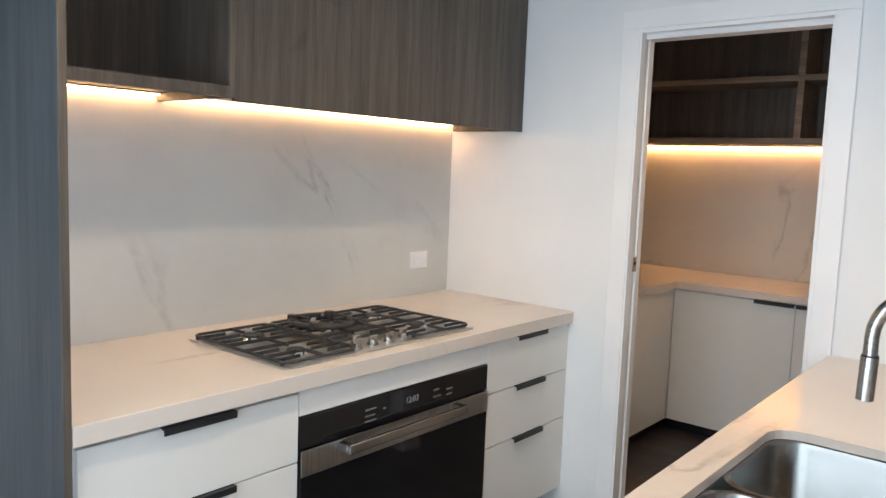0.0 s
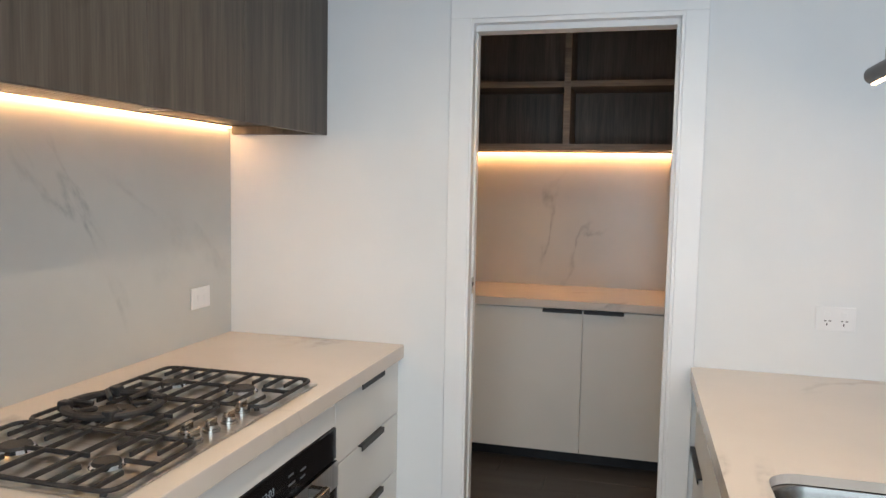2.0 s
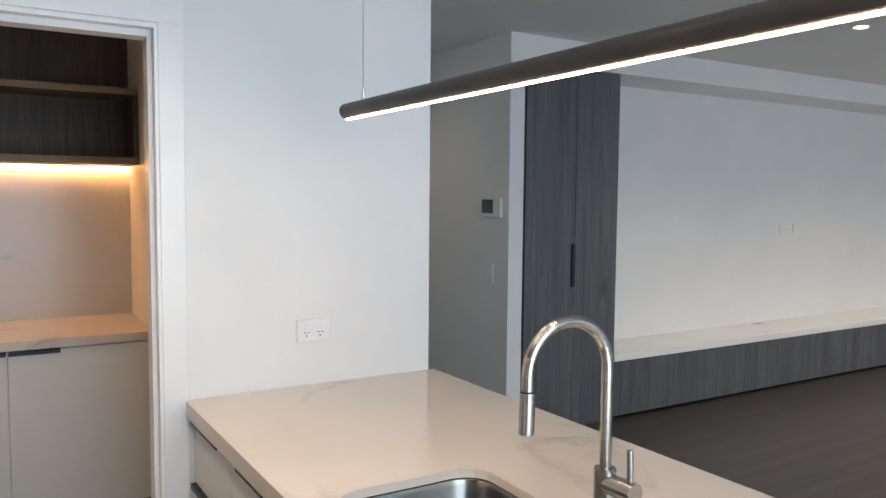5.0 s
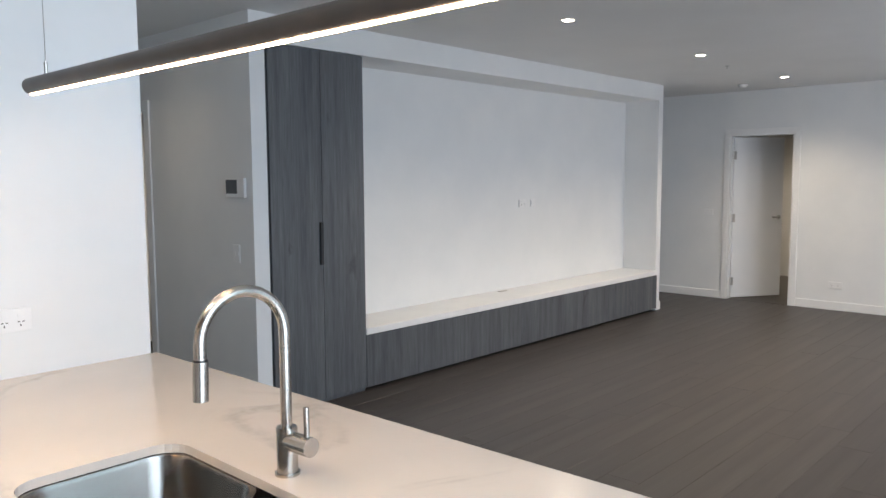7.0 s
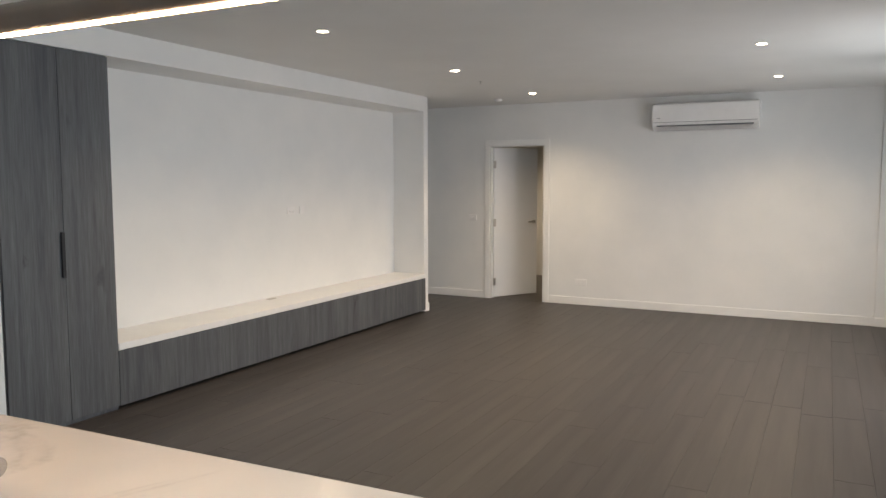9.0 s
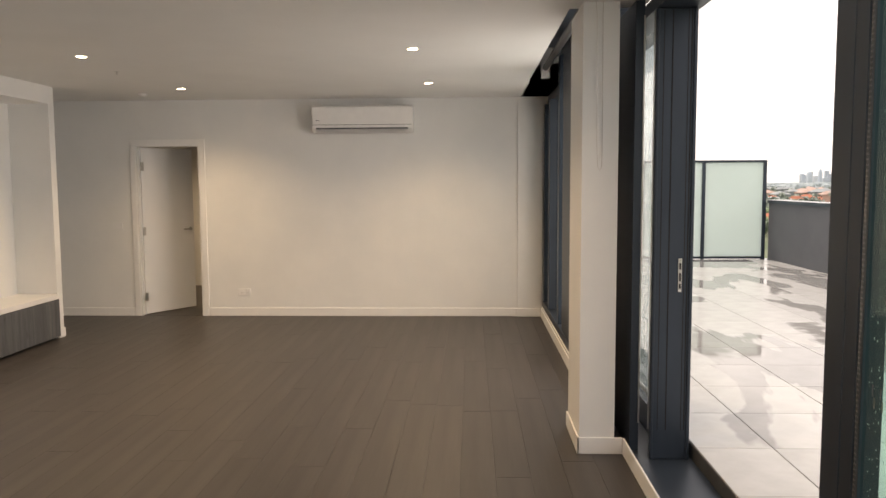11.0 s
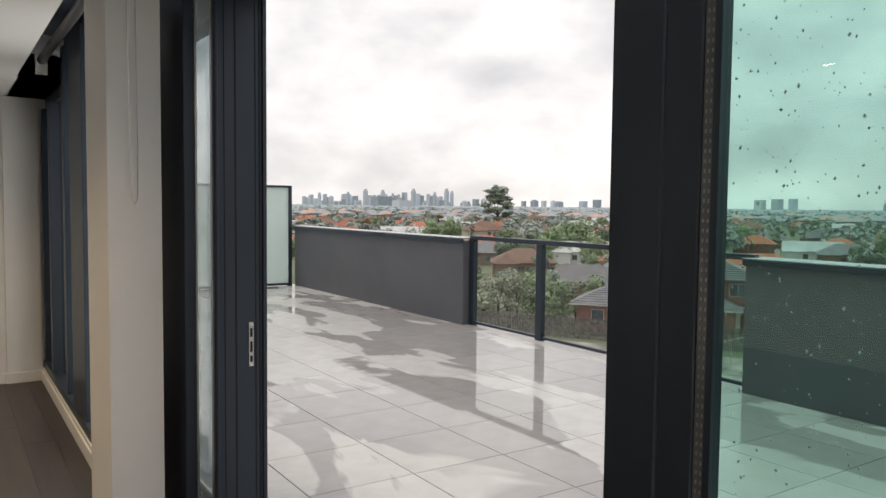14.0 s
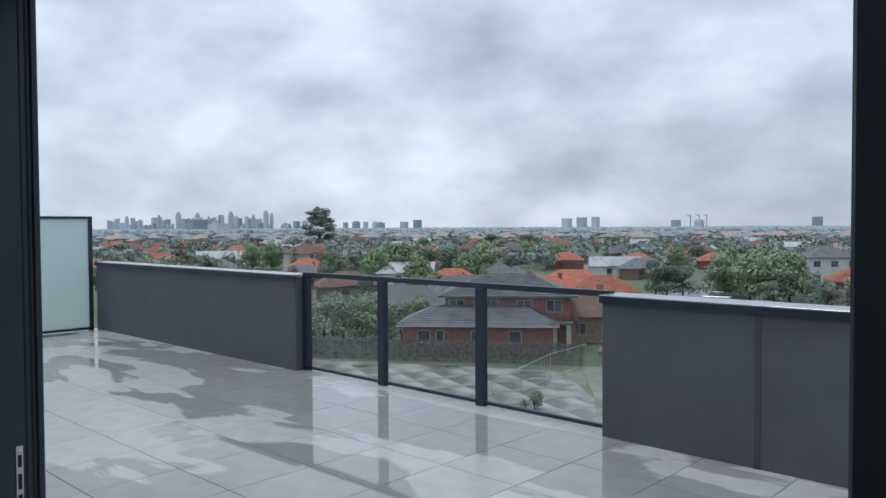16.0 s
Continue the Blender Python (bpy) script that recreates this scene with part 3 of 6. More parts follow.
for k, (yy, zz, w) in enumerate(((-1.24, 0.725, 0.05), (-1.24, 0.705, 0.045), (-1.24, 0.688, 0.05), (-1.16, 0.715, 0.015), (-0.91, 0.725, 0.03), (-0.91, 0.7, 0.04), (-0.84, 0.715, 0.035), (-0.84, 0.695, 0.03))):
    part("symbol", B(0.7241, 0.7246, yy, yy + w, zz, zz + 0.006), GREYPL, panel)

worktop = solid("bench_worktop", B(0.001, 0.74, -2.154, -0.001, 0.85, 0.90, 0.0025, 2), STONE, "cream marbled engineered-stone worktop on the bench", "worktop", "")
solid("splashback", B(0.001, 0.013, -2.154, -0.0015, 0.9005, 1.70), SPLASH, "grey marbled stone slab splashback behind the cooktop", "splashback", "")
tall = thing("tall_end_panel", (0.4, -2.165, 0), "tall timber laminate end panel beside the bench, painted dim and bluish", "panel")
part("panel", B(0.001, 0.737, -2.174, -2.1555, 0, H - 0.002, 0.001), JOIN_END, tall)
part("edge_strip", B(0.7372, 0.740, -2.174, -2.1555, 0, H - 0.002), JOIN, tall, "brown laminate edge strip")
fridge = thing("fridge_surround", (0.35, -2.6, 0), "tall grey-brown laminate surround of the fridge space", "cabinet")
part("panel", B(0.001, 0.74, -3.2, -3.18, 0, H - 0.002), JOIN, fridge)
part("bridge", B(0.001, 0.70, -3.18, -2.1745, 2.0, H - 0.002), JOIN, fridge)

# ---- cooktop ----
hob = thing("gas_cooktop", (0.43, -1.085, 0.9), "five-burner stainless steel gas cooktop set in the worktop", "cooktop")
part("tray", B(0.172, 0.682, -1.523, -0.64, 0.9005, 0.907, 0.002), STEEL, hob, "brushed stainless steel tray")
burners = ((0.30, -1.36, 0.036), (0.55, -1.38, 0.030), (0.33, -1.085, 0.055), (0.30, -0.80, 0.032), (0.52, -0.79, 0.036))
for bx, by, br in burners:
    bm = cyl(bmesh.new(), (bx, by, 0.907), (bx, by, 0.914), br * 1.25, 24, br * 1.1)
    b1 = part("burner", bm, CHROME, hob, "polished burner ring")
    part("burner_cap", C((bx, by, 0.914), (bx, by, 0.920), br, 24, br * 0.92), IRON, b1, "matt black burner cap")
for g0, g1 in ((-1.515, -1.225), (-1.215, -0.955), (-0.945, -0.648)):
    bm = bmesh.new()
    xa, xb = 0.185, (0.668 if g0 < -1.3 or g0 > -1.0 else 0.56)
    z = 0.918
    ring = [(px, py, z) for px, py in rounded(xa, xb, g0, g1, 0.03, 4)]
    sweep(bm, ring, 0.0052, 6, True)
    grate = part("trivet", bm, IRON, hob, "black cast-iron pan support")
    gm = (g0 + g1) / 2
    for fx, gap in ((0.235, 0.055), (0.285, 0.03), (0.335, 0.055), (0.385, 0.0), (0.475, 0.0), (0.525, 0.055), (0.575, 0.03), (0.625, 0.055)):
        if fx < xb - 0.02:
            for s, e in ((g0, gm - gap), (gm + gap, g1)) if gap else ((g0, g1),):
                part("bar", B(fx - 0.003, fx + 0.003, s, e, z - 0.005, z + 0.006, 0.001), IRON, grate)
    for s, e in ((xa, 0.265), (0.335, 0.50), (0.585, xb)):
        if e > s and s < xb:
            part("bar", B(s, min(e, xb), gm - 0.003, gm + 0.003, z - 0.004, z + 0.0065, 0.001), IRON, grate)
    for px, py in ((xa + 0.02, g0 + 0.006), (xb - 0.02, g0 + 0.006), (xa + 0.02, g1 - 0.006), (xb - 0.02, g1 - 0.006)):
        part("foot", C((px, py, 0.907), (px, py, z), 0.007, 8), IRON, grate)
for kx, ky in ((0.635, -1.20), (0.595, -1.165), (0.63, -1.12), (0.635, -1.05), (0.62, -0.965)):
    bm = cyl(bmesh.new(), (kx, ky, 0.907), (kx, ky, 0.914), 0.021, 20)
    cyl(bm, (kx, ky, 0.914), (kx, ky, 0.924), 0.016, 20)
    box(bm, kx - 0.005, kx + 0.005, ky - 0.019, ky + 0.019, 0.922, 0.938, 0.002)
    part("knob", bm, NICKEL, hob, "polished steel control knob")
wok = thing("wok_ring", (0.33, -1.085, 0.9245), "black cast-iron wok ring resting on the centre burner", "wok ring")
bm = bmesh.new()
for rr, zz in ((0.112, 0.934), (0.106, 0.935)):
    sweep(bm, [(0.33 + rr * math.cos(a), -1.085 + rr * math.sin(a), zz) for a in np.linspace(0, 2 * math.pi, 40, endpoint=False)], 0.0095, 8, True)
for k in range(6):
    a = 2 * math.pi * k / 6 + 0.3
    d = Vector((math.cos(a), math.sin(a), 0))
    p = Vector((0.33, -1.085, 0))
    sweep(bm, [p + d * 0.110 + Vector((0, 0, 0.941)), p + d * 0.085 + Vector((0, 0, 0.939)), p + d * 0.05 + Vector((0, 0, 0.935))], 0.007, 6)
part("ring", bm, IRON, wok)
for k in range(4):
    a = 2 * math.pi * k / 4 + 0.6
    p = Vector((0.33 + 0.109 * math.cos(a), -1.085 + 0.109 * math.sin(a), 0))
    bm = bmesh.new()
    box(bm, p.x - 0.014, p.x + 0.014, p.y - 0.014, p.y + 0.014, 0.9245, 0.951, 0.003)
    part("foot", bm, IRON, wok)

# ---- overhead cabinets ----
open_c = thing("open_overhead_cabinet", (0.21, -1.83, 1.68), "open grey-brown laminate overhead box without doors", "cabinet", "overhead cabinets")
part("bottom", B(0.002, 0.424, -2.139, -1.545, 1.7122, 1.7178), JOIN, open_c)
part("side", B(0.002, 0.424, -1.545, -1.526, 1.684, H - 0.002), JOIN, open_c)
part("side", B(0.002, 0.424, -2.139, -2.121, 1.718, H - 0.002), JOIN, open_c)
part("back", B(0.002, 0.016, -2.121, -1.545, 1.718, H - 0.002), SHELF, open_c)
part("rail", B(0.404, 0.424, -2.139, -1.545, 1.684, 1.7120), JOIN, open_c)
over = thing("overhead_cabinet", (0.21, -0.76, 1.68), "grey-brown timber laminate overhead cabinet with flat doors", "cabinet", "overhead cabinets")
part("body", B(0.002, 0.403, -1.523, -0.004, 1.712, H - 0.002), JOIN, over)
for d0, d1 in ((-1.524, -1.061), (-1.059, -0.607), (-0.605, -0.004)):
    part("door", B(0.405, 0.424, d0, d1, 1.676, H - 0.004, 0.0012), JOIN, over)
part("end_panel", B(0.030, 0.404, -0.02, -0.004, 1.678, 1.711), JOIN, over)
hoodt = thing("rangehood", (0.25, -1.09, 1.70), "built-in rangehood with slatted filters under the cabinet", "rangehood")
part("plate", B(0.06, 0.395, -1.50, -0.68, 1.7075, 1.7115), STEEL, hoodt)
for k in range(12):
    xx = 0.085 + 0.0255 * k
    part("slat", B(xx, xx + 0.014, -1.48, -0.70, 1.700, 1.7075), STEEL, hoodt)
for yy in (-1.32, -0.86):
    part("lamp_rim", C((0.045, yy, 1.706), (0.045, yy, 1.7119), 0.016, 18), STEEL, over, "small round fitting ring")
led1 = thing("led_strip", (0.03, -1.07, 1.69), "warm white LED strip glowing under the overhead cabinets", "light")
part("channel", B(0.014, 0.034, -2.12, -0.021, 1.7060, 1.7118), STEEL, led1)
part("diffuser", B(0.016, 0.032, -2.115, -0.024, 1.7030, 1.7059), LED, led1, "glowing warm diffuser")


def socket(name, centre, axis, w, h, gangs, label):
    """A wall plate with rocker switches and slots; axis: the way that it faces ('x+', 'x-', 'y-')."""
    cx, cy, cz = centre
    t = thing(name, centre, label, "power outlet" if gangs else "switch")

    def plate(u0, u1, z0, z1, d0, d1, bev=0.0):
        if axis == "y-":
            return B(cx + u0, cx + u1, cy - d1, cy - d0, cz + z0, cz + z1, bev)
        if axis == "x-":
            return B(cx - d1, cx - d0, cy - u1, cy - u0, cz + z0, cz + z1, bev)
        return B(cx + d0, cx + d1, cy + u0, cy + u1, cz + z0, cz + z1, bev)
    part("plate", plate(-w / 2, w / 2, -h / 2, h / 2, 0.001, 0.009, 0.002), PLASTIC, t)
    if gangs:
        for g in (-1, 1):
            u = g * w * 0.21
            part("rocker", plate(u - 0.009, u + 0.009, 0.008, 0.022, 0.009, 0.012, 0.001), PLASTIC, t)
            for du, dz, sw, sh in ((-0.009, -0.008, 0.007, 0.003), (0.005, -0.008, 0.007, 0.003), (-0.0015, -0.022, 0.003, 0.008)):
                part("slot", plate(u + du, u + du + sw, dz, dz + sh, 0.009, 0.0096), DARKGAP, t)
    else:
        part("rocker", plate(-0.028, -0.008, -0.012, 0.012, 0.009, 0.012, 0.001), PLASTIC, t)
        part("rocker", plate(0.008, 0.028, -0.012, 0.012, 0.009, 0.012, 0.001), PLASTIC, t)
    return t


socket("power_outlet", (2.197, -0.0005, 1.092), "y-", 0.118, 0.078, 2, "white double power outlet on the wall above the island")
socket("isolator_switch", (0.0135, -0.222, 1.066), "x+", 0.116, 0.078, 0, "white double isolator switch on the splashback")
socket("power_outlet", (10.7535, -0.145, 0.29), "x-", 0.15, 0.078, 2, "white double power outlet low on the wall")
socket("light_switch", (10.7535, 1.375, 1.09), "x-", 0.118, 0.076, 0, "white light switch plate beside the bedroom door")
socket("light_switch", (4.0295, 1.575, 1.066), "x-", 0.075, 0.115, 0, "white light switch on the hallway wall")
socket("television_outlet", (7.40, 1.8195, 1.288), "y-", 0.118, 0.078, 2, "white power outlet high on the niche wall")
socket("television_outlet", (7.57, 1.8195, 1.288), "y-", 0.075, 0.078, 0, "white aerial plate high on the niche wall")

# ---- island ----
IY0 = -2.28
sink_cut = rounded(1.868, 2.258, -1.705, -0.955, 0.07, 6)
bm = bmesh.new()
outer = [(1.80, IY0), (2.745, IY0), (2.686, -0.002), (1.762, -0.002)]
ct0, ct1 = loop_at(bm, sink_cut, 0.90), loop_at(bm, sink_cut, 0.878)
o0, o1 = loop_at(bm, outer, 0.90), loop_at(bm, outer, 0.85)
skin(bm, o0, o1)
skin(bm, ct1, ct0)
edges0 = [bm.edges.get((a, c)) or bm.edges.new((a, c)) for a, c in zip(o0, o0[1:] + o0[:1])] + [bm.edges.get((a, c)) or bm.edges.new((a, c)) for a, c in zip(ct0, ct0[1:] + ct0[:1])]
bmesh.ops.triangle_fill(bm, edges=edges0, use_beauty=True)
edges1 = [bm.edges.get((a, c)) for a, c in zip(o1, o1[1:] + o1[:1])] + [bm.edges.get((a, c)) for a, c in zip(ct1, ct1[1:] + ct1[:1])]
bmesh.ops.triangle_fill(bm, edges=edges1, use_beauty=True)
solid("island_worktop", bm, STONE, "cream marbled stone island worktop with a sink cut-out", "worktop", "")

island = thing("island_cabinet", (2.2, -1.14, 0), "white island cabinet with drawers and black finger pulls", "cabinet")
part("end_panel", B(1.79, 1.808, -2.26, -0.002, 0.1, 0.849), CAB, island)
part("back_panel", B(2.40, 2.42, -2.26, -0.002, 0, 0.849), CAB, island)
part("end_panel", B(1.79, 2.42, -2.279, -2.261, 0, 0.849), CAB, island)
part("kickboard", B(1.85, 1.87, -2.26, -0.002, 0, 0.1), BLACK, island, "black recessed kickboard")
for y0, y1, zs in ((-0.40, -0.006, (0.846, 0.632, 0.42, 0.1)), (-0.95, -0.403, (0.846, 0.47, 0.1)), (-1.70, -0.953, (0.846, 0.1)), (-2.26, -1.703, (0.846, 0.1))):
    for z1, z0 in zip(zs, zs[1:]):
        f = part("drawer_front", B(1.77, 1.7885, y0, y1, z0 + 0.002, z1 - 0.002, 0.0012), CAB, island)
        hw = 0.15 if y1 - y0 < 0.5 else 0.11
        ym = -0.155 if y1 > -0.1 else (-0.60 if y1 > -0.5 else (y0 + y1) / 2)
        pull(f, 1.778, 0, ym - hw, ym + hw, z1 - 0.004, "x-")

island.rotation_euler = (0, 0, radians(1.1))
island.location = (2.238, -1.148, 0)

sinkt = thing("kitchen_sink", (2.06, -1.33, 0.66), "undermount stainless steel double-bowl sink in the island", "sink")
for y0, y1, dep in ((-1.345, -0.962, 0.19), (-1.70, -1.375, 0.15)):
    bm = bmesh.new()
    rings = []
    for ins, z in ((-0.012, 0.8765), (0.0, 0.8765), (0.004, 0.866), (0.010, 0.90 - dep + 0.03), (0.03, 0.90 - dep + 0.006), (0.06, 0.90 - dep)):
        rings.append(loop_at(bm, rounded(1.874 + ins, 2.252 - ins, y0 + ins, y1 - ins, 0.075 - min(ins, 0.03) * 0.5, 8), z))
    for a, c in zip(rings, rings[1:]):
        skin(bm, a, c)
    bm.faces.new(rings[-1])
    bowl = part("bowl", bm, SINK, sinkt, "polished stainless steel bowl", smooth=True)
    ym = (y0 + y1) / 2
    bm = cyl(bmesh.new(), (2.06, ym, 0.90 - dep + 0.0005), (2.06, ym, 0.90 - dep + 0.004), 0.042, 24)
    cyl(bm, (2.06, ym, 0.90 - dep + 0.004), (2.06, ym, 0.90 - dep + 0.007), 0.022, 18)
    part("waste", bm, STEEL, bowl, "round steel waste fitting")
part("divider", B(1.90, 2.23, -1.374, -1.346, 0.80, 0.872, 0.008, 2), SINK, sinkt)

tap = thing("kitchen_tap", (2.316, -1.346, 0.9), "brushed nickel gooseneck tap with a pull-out spout", "tap")
bm = cyl(bmesh.new(), (2.316, -1.346, 0.9005), (2.316, -1.346, 0.906), 0.028, 28)
cyl(bm, (2.316, -1.346, 0.906), (2.316, -1.346, 1.005), 0.0235, 28)
cyl(bm, (2.316, -1.346, 1.005), (2.316, -1.346, 1.008), 0.022, 28)
part("body", bm, NICKEL, tap, smooth=True)
neck = [(2.316, -1.346, z) for z in (1.0, 1.06, 1.12, 1.18, 1.22)]
for k in range(1, 17):
    a = math.pi * k / 16
    neck.append((2.219 + 0.097 * math.cos(a), -1.346 + 0.012 * k / 16, 1.222 + 0.097 * math.sin(a)))
neck += [(2.122, -1.334, 1.19)]
part("spout", sweep(bmesh.new(), neck, 0.0125, 20), NICKEL, tap, smooth=True)
part("spray_head", C((2.122, -1.334, 1.187), (2.120, -1.334, 1.106), 0.0155, 24), NICKEL, tap, "pull-out spray head", smooth=True)
part("collar", C((2.122, -1.334, 1.1875), (2.122, -1.334, 1.190), 0.0145, 24), BLACK, tap)
bm = cyl(bmesh.new(), (2.316, -1.346, 0.978), (2.320, -1.428, 0.978), 0.0215, 28)
lev = part("mixer_barrel", bm, NICKEL, tap, smooth=True)
part("lever", sweep(bmesh.new(), [(2.320, -1.413, 0.98), (2.3205, -1.413, 1.02), (2.321, -1.410, 1.062)], 0.0065, 12), NICKEL, lev, smooth=True)

# ---- pendant ----
pend = thing("pendant_light", (2.18, -1.33, 1.80), "long dark tubular LED pendant hanging over the island", "light")
part("tube", C((2.18, -0.334, 1.817), (2.18, -2.34, 1.817), 0.0235, 28), TUBE, pend, "matt charcoal tube", smooth=True)
part("diffuser", B(2.1755, 2.1845, -2.33, -0.342, 1.7905, 1.7965, 0.001), LEDW, pend, "glowing diffuser along the underside")
for yy in (-0.455, -2.21):
    part("cable", C((2.18, yy, 1.838), (2.18, yy, H - 0.001), 0.0012, 6), STEEL, pend)
    part("clip", C((2.18, yy, 1.836), (2.18, yy, 1.872), 0.005, 10), STEEL, pend)

# ---- pantry ----
pc = thing("pantry_cabinet", (1.2, 1.65, 0), "white pantry base cabinet with two doors and black pulls", "cabinet")
part("body", B(0.62, 1.903, 1.375, 1.983, 0.09, 0.859), CAB, pc)
part("kickboard", B(0.60, 1.903, 1.43, 1.45, 0, 0.09), BLACK, pc, "black recessed kickboard")
for x0, x1, h0, h1 in ((0.6205, 1.2865, 1.075, 1.284), (1.2895, 1.902, 1.292, 1.500)):
    f = part("door", B(x0, x1, 1.356, 1.374, 0.075, 0.850, 0.0012), CAB, pc)
    pull(f, h0, h1, 1.362, 0, 0.850, "y-")
pc2 = thing("pantry_side_cabinet", (0.3, 0.9, 0), "white pantry cabinet along the side wall", "cabinet")
part("body", B(0.002, 0.598, 0.102, 1.983, 0.09, 0.859), CAB, pc2)
part("side", B(0.599, 0.618, 0.102, 1.355, 0.075, 0.859), CAB, pc2)
part("kickboard", B(0.54, 0.56, 0.102, 1.40, 0, 0.09), BLACK, pc2)
bm = bmesh.new()
pts = [(0.002, 0.102), (0.637, 0.102), (0.637, 1.338), (1.904, 1.338), (1.904, 1.984), (0.002, 1.984)]
a, c = loop_at(bm, pts, 0.90), loop_at(bm, pts, 0.86)
skin(bm, a, c)
bm.faces.new(a)
bm.faces.new(c)
solid("pantry_worktop", bm, STONE, "cream marbled stone worktop round the pantry corner", "worktop", "")
bm = bmesh.new()
box(bm, 0.014, 1.9035, 1.972, 1.984, 0.9005, 1.70)
box(bm, 0.002, 0.014, 0.102, 1.984, 0.9005, 1.70)
solid("pantry_splashback", bm, SPLASH, "grey marbled stone splashback inside the pantry", "splashback", "")
sh = thing("pantry_shelving", (1.0, 1.8, 1.70), "open dark timber laminate shelving above the pantry bench", "shelf")
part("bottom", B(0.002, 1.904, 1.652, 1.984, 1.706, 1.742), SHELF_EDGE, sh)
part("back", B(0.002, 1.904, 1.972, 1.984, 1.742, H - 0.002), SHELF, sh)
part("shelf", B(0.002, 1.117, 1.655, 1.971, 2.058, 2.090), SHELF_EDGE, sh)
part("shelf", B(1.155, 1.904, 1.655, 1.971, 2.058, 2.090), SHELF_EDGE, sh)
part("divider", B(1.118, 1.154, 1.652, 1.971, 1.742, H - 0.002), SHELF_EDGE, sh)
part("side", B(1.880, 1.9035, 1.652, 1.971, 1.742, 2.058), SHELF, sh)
led2 = thing("led_strip", (1.0, 1.95, 1.69), "warm white LED strip glowing under the pantry shelving", "light")
part("channel", B(0.02, 1.90, 1.945, 1.965, 1.7005, 1.7055), STEEL, led2)
part("diffuser", B(0.022, 1.898, 1.947, 1.963, 1.6975, 1.7004), LEDP, led2, "glowing warm diffuser")

# ---- television wall joinery ----
tall = thing("tall_cupboard", (4.55, 1.6, 0), "tall charcoal timber laminate cupboard with two doors", "cupboard")
part("body", B(4.142, 4.948, 1.402, 1.818, 0.0, 2.399), JOIN_DARK, tall)
d1 = part("door", B(4.160, 4.5705, 1.381, 1.4005, 0.03, 2.392, 0.0015), JOIN_DARK, tall)
part("door", B(4.5735, 4.948, 1.381, 1.4005, 0.03, 2.392, 0.0015), JOIN_DARK, tall)
bm = bmesh.new()
box(bm, 4.545, 4.5695, 1.366, 1.3805, 0.962, 1.25, 0.002)
part("handle", bm, BLACK, d1, "long black recessed pull")
tvb = thing("television_bench", (7.2, 1.6, 0), "long low charcoal laminate bench with a white stone top", "bench")
part("body", B(4.952, 9.398, 1.402, 1.818, 0.02, 0.413), JOIN_DARK, tvb)
for x0, x1 in ((4.952, 6.815), (6.818, 8.10), (8.103, 9.398)):
    part("drawer_front", B(x0, x1, 1.3805, 1.4005, 0.025, 0.410, 0.0012), JOIN_DARK, tvb)
part("top", B(4.951, 9.3985, 1.376, 1.819, 0.414, 0.462, 0.002), TRIM, tvb, "white stone bench top")
part("grommet", B(6.95, 7.05, 1.73, 1.77, 0.4625, 0.468, 0.001), STEEL, tvb)

# ---- hallway intercom, air conditioner, ceiling fittings ----
ic = thing("intercom", (4.029, 1.565, 1.49), "white video intercom panel with a dark screen", "intercom")
part("case", B(4.006, 4.0285, 1.445, 1.655, 1.426, 1.55, 0.003), PLASTIC, ic)
part("screen", B(4.0035, 4.0055, 1.520, 1.647, 1.452, 1.54, 0.0005), GREYPL, ic, "dark glass screen")

ac = thing("air_conditioner", (10.64, -1.62, 2.16), "white wall-mounted split-system air conditioner", "air conditioner")
bm = bmesh.new()
prof = [(10.7535, 2.18), (10.7535, 2.474), (10.565, 2.476), (10.54, 2.455), (10.532, 2.25), (10.545, 2.215), (10.60, 2.175), (10.68, 2.16)]
a = [bm.verts.new((x, -1.04, z)) for x, z in prof]
c = [bm.verts.new((x, -2.202, z)) for x, z in prof]
skin(bm, a, c)
bm.faces.new(a)
bm.faces.new(c)
bmesh.ops.bevel(bm, geom=bm.edges[:], offset=0.004, segments=2, affect="EDGES")
shell = part("case", bm, PLASTIC, ac)
part("front_line", B(10.5295, 10.5335, -2.19, -1.05, 2.252, 2.257), GREYPL, shell)
bm = bmesh.new()
for k in range(2):
    x0 = 10.548 + 0.045 * k
    vs = [bm.verts.new(p) for p in ((x0, -1.08, 2.212 - 0.02 * k), (x0, -2.16, 2.212 - 0.02 * k), (x0 + 0.045, -2.16, 2.178 - 0.02 * k), (x0 + 0.045, -1.08, 2.178 - 0.02 * k))]
    f = bm.faces.new(vs)
    bmesh.ops.solidify(bm, geom=[f], thickness=0.004)
part("louvre", bm, PLASTIC, ac)
part("outlet", B(10.54, 10.62, -2.15, -1.09, 2.205, 2.222), GREYPL, ac, "dark air outlet slot")
part("badge", B(10.528, 10.5315, -1.13, -1.09, 2.30, 2.306), GREYPL, ac)

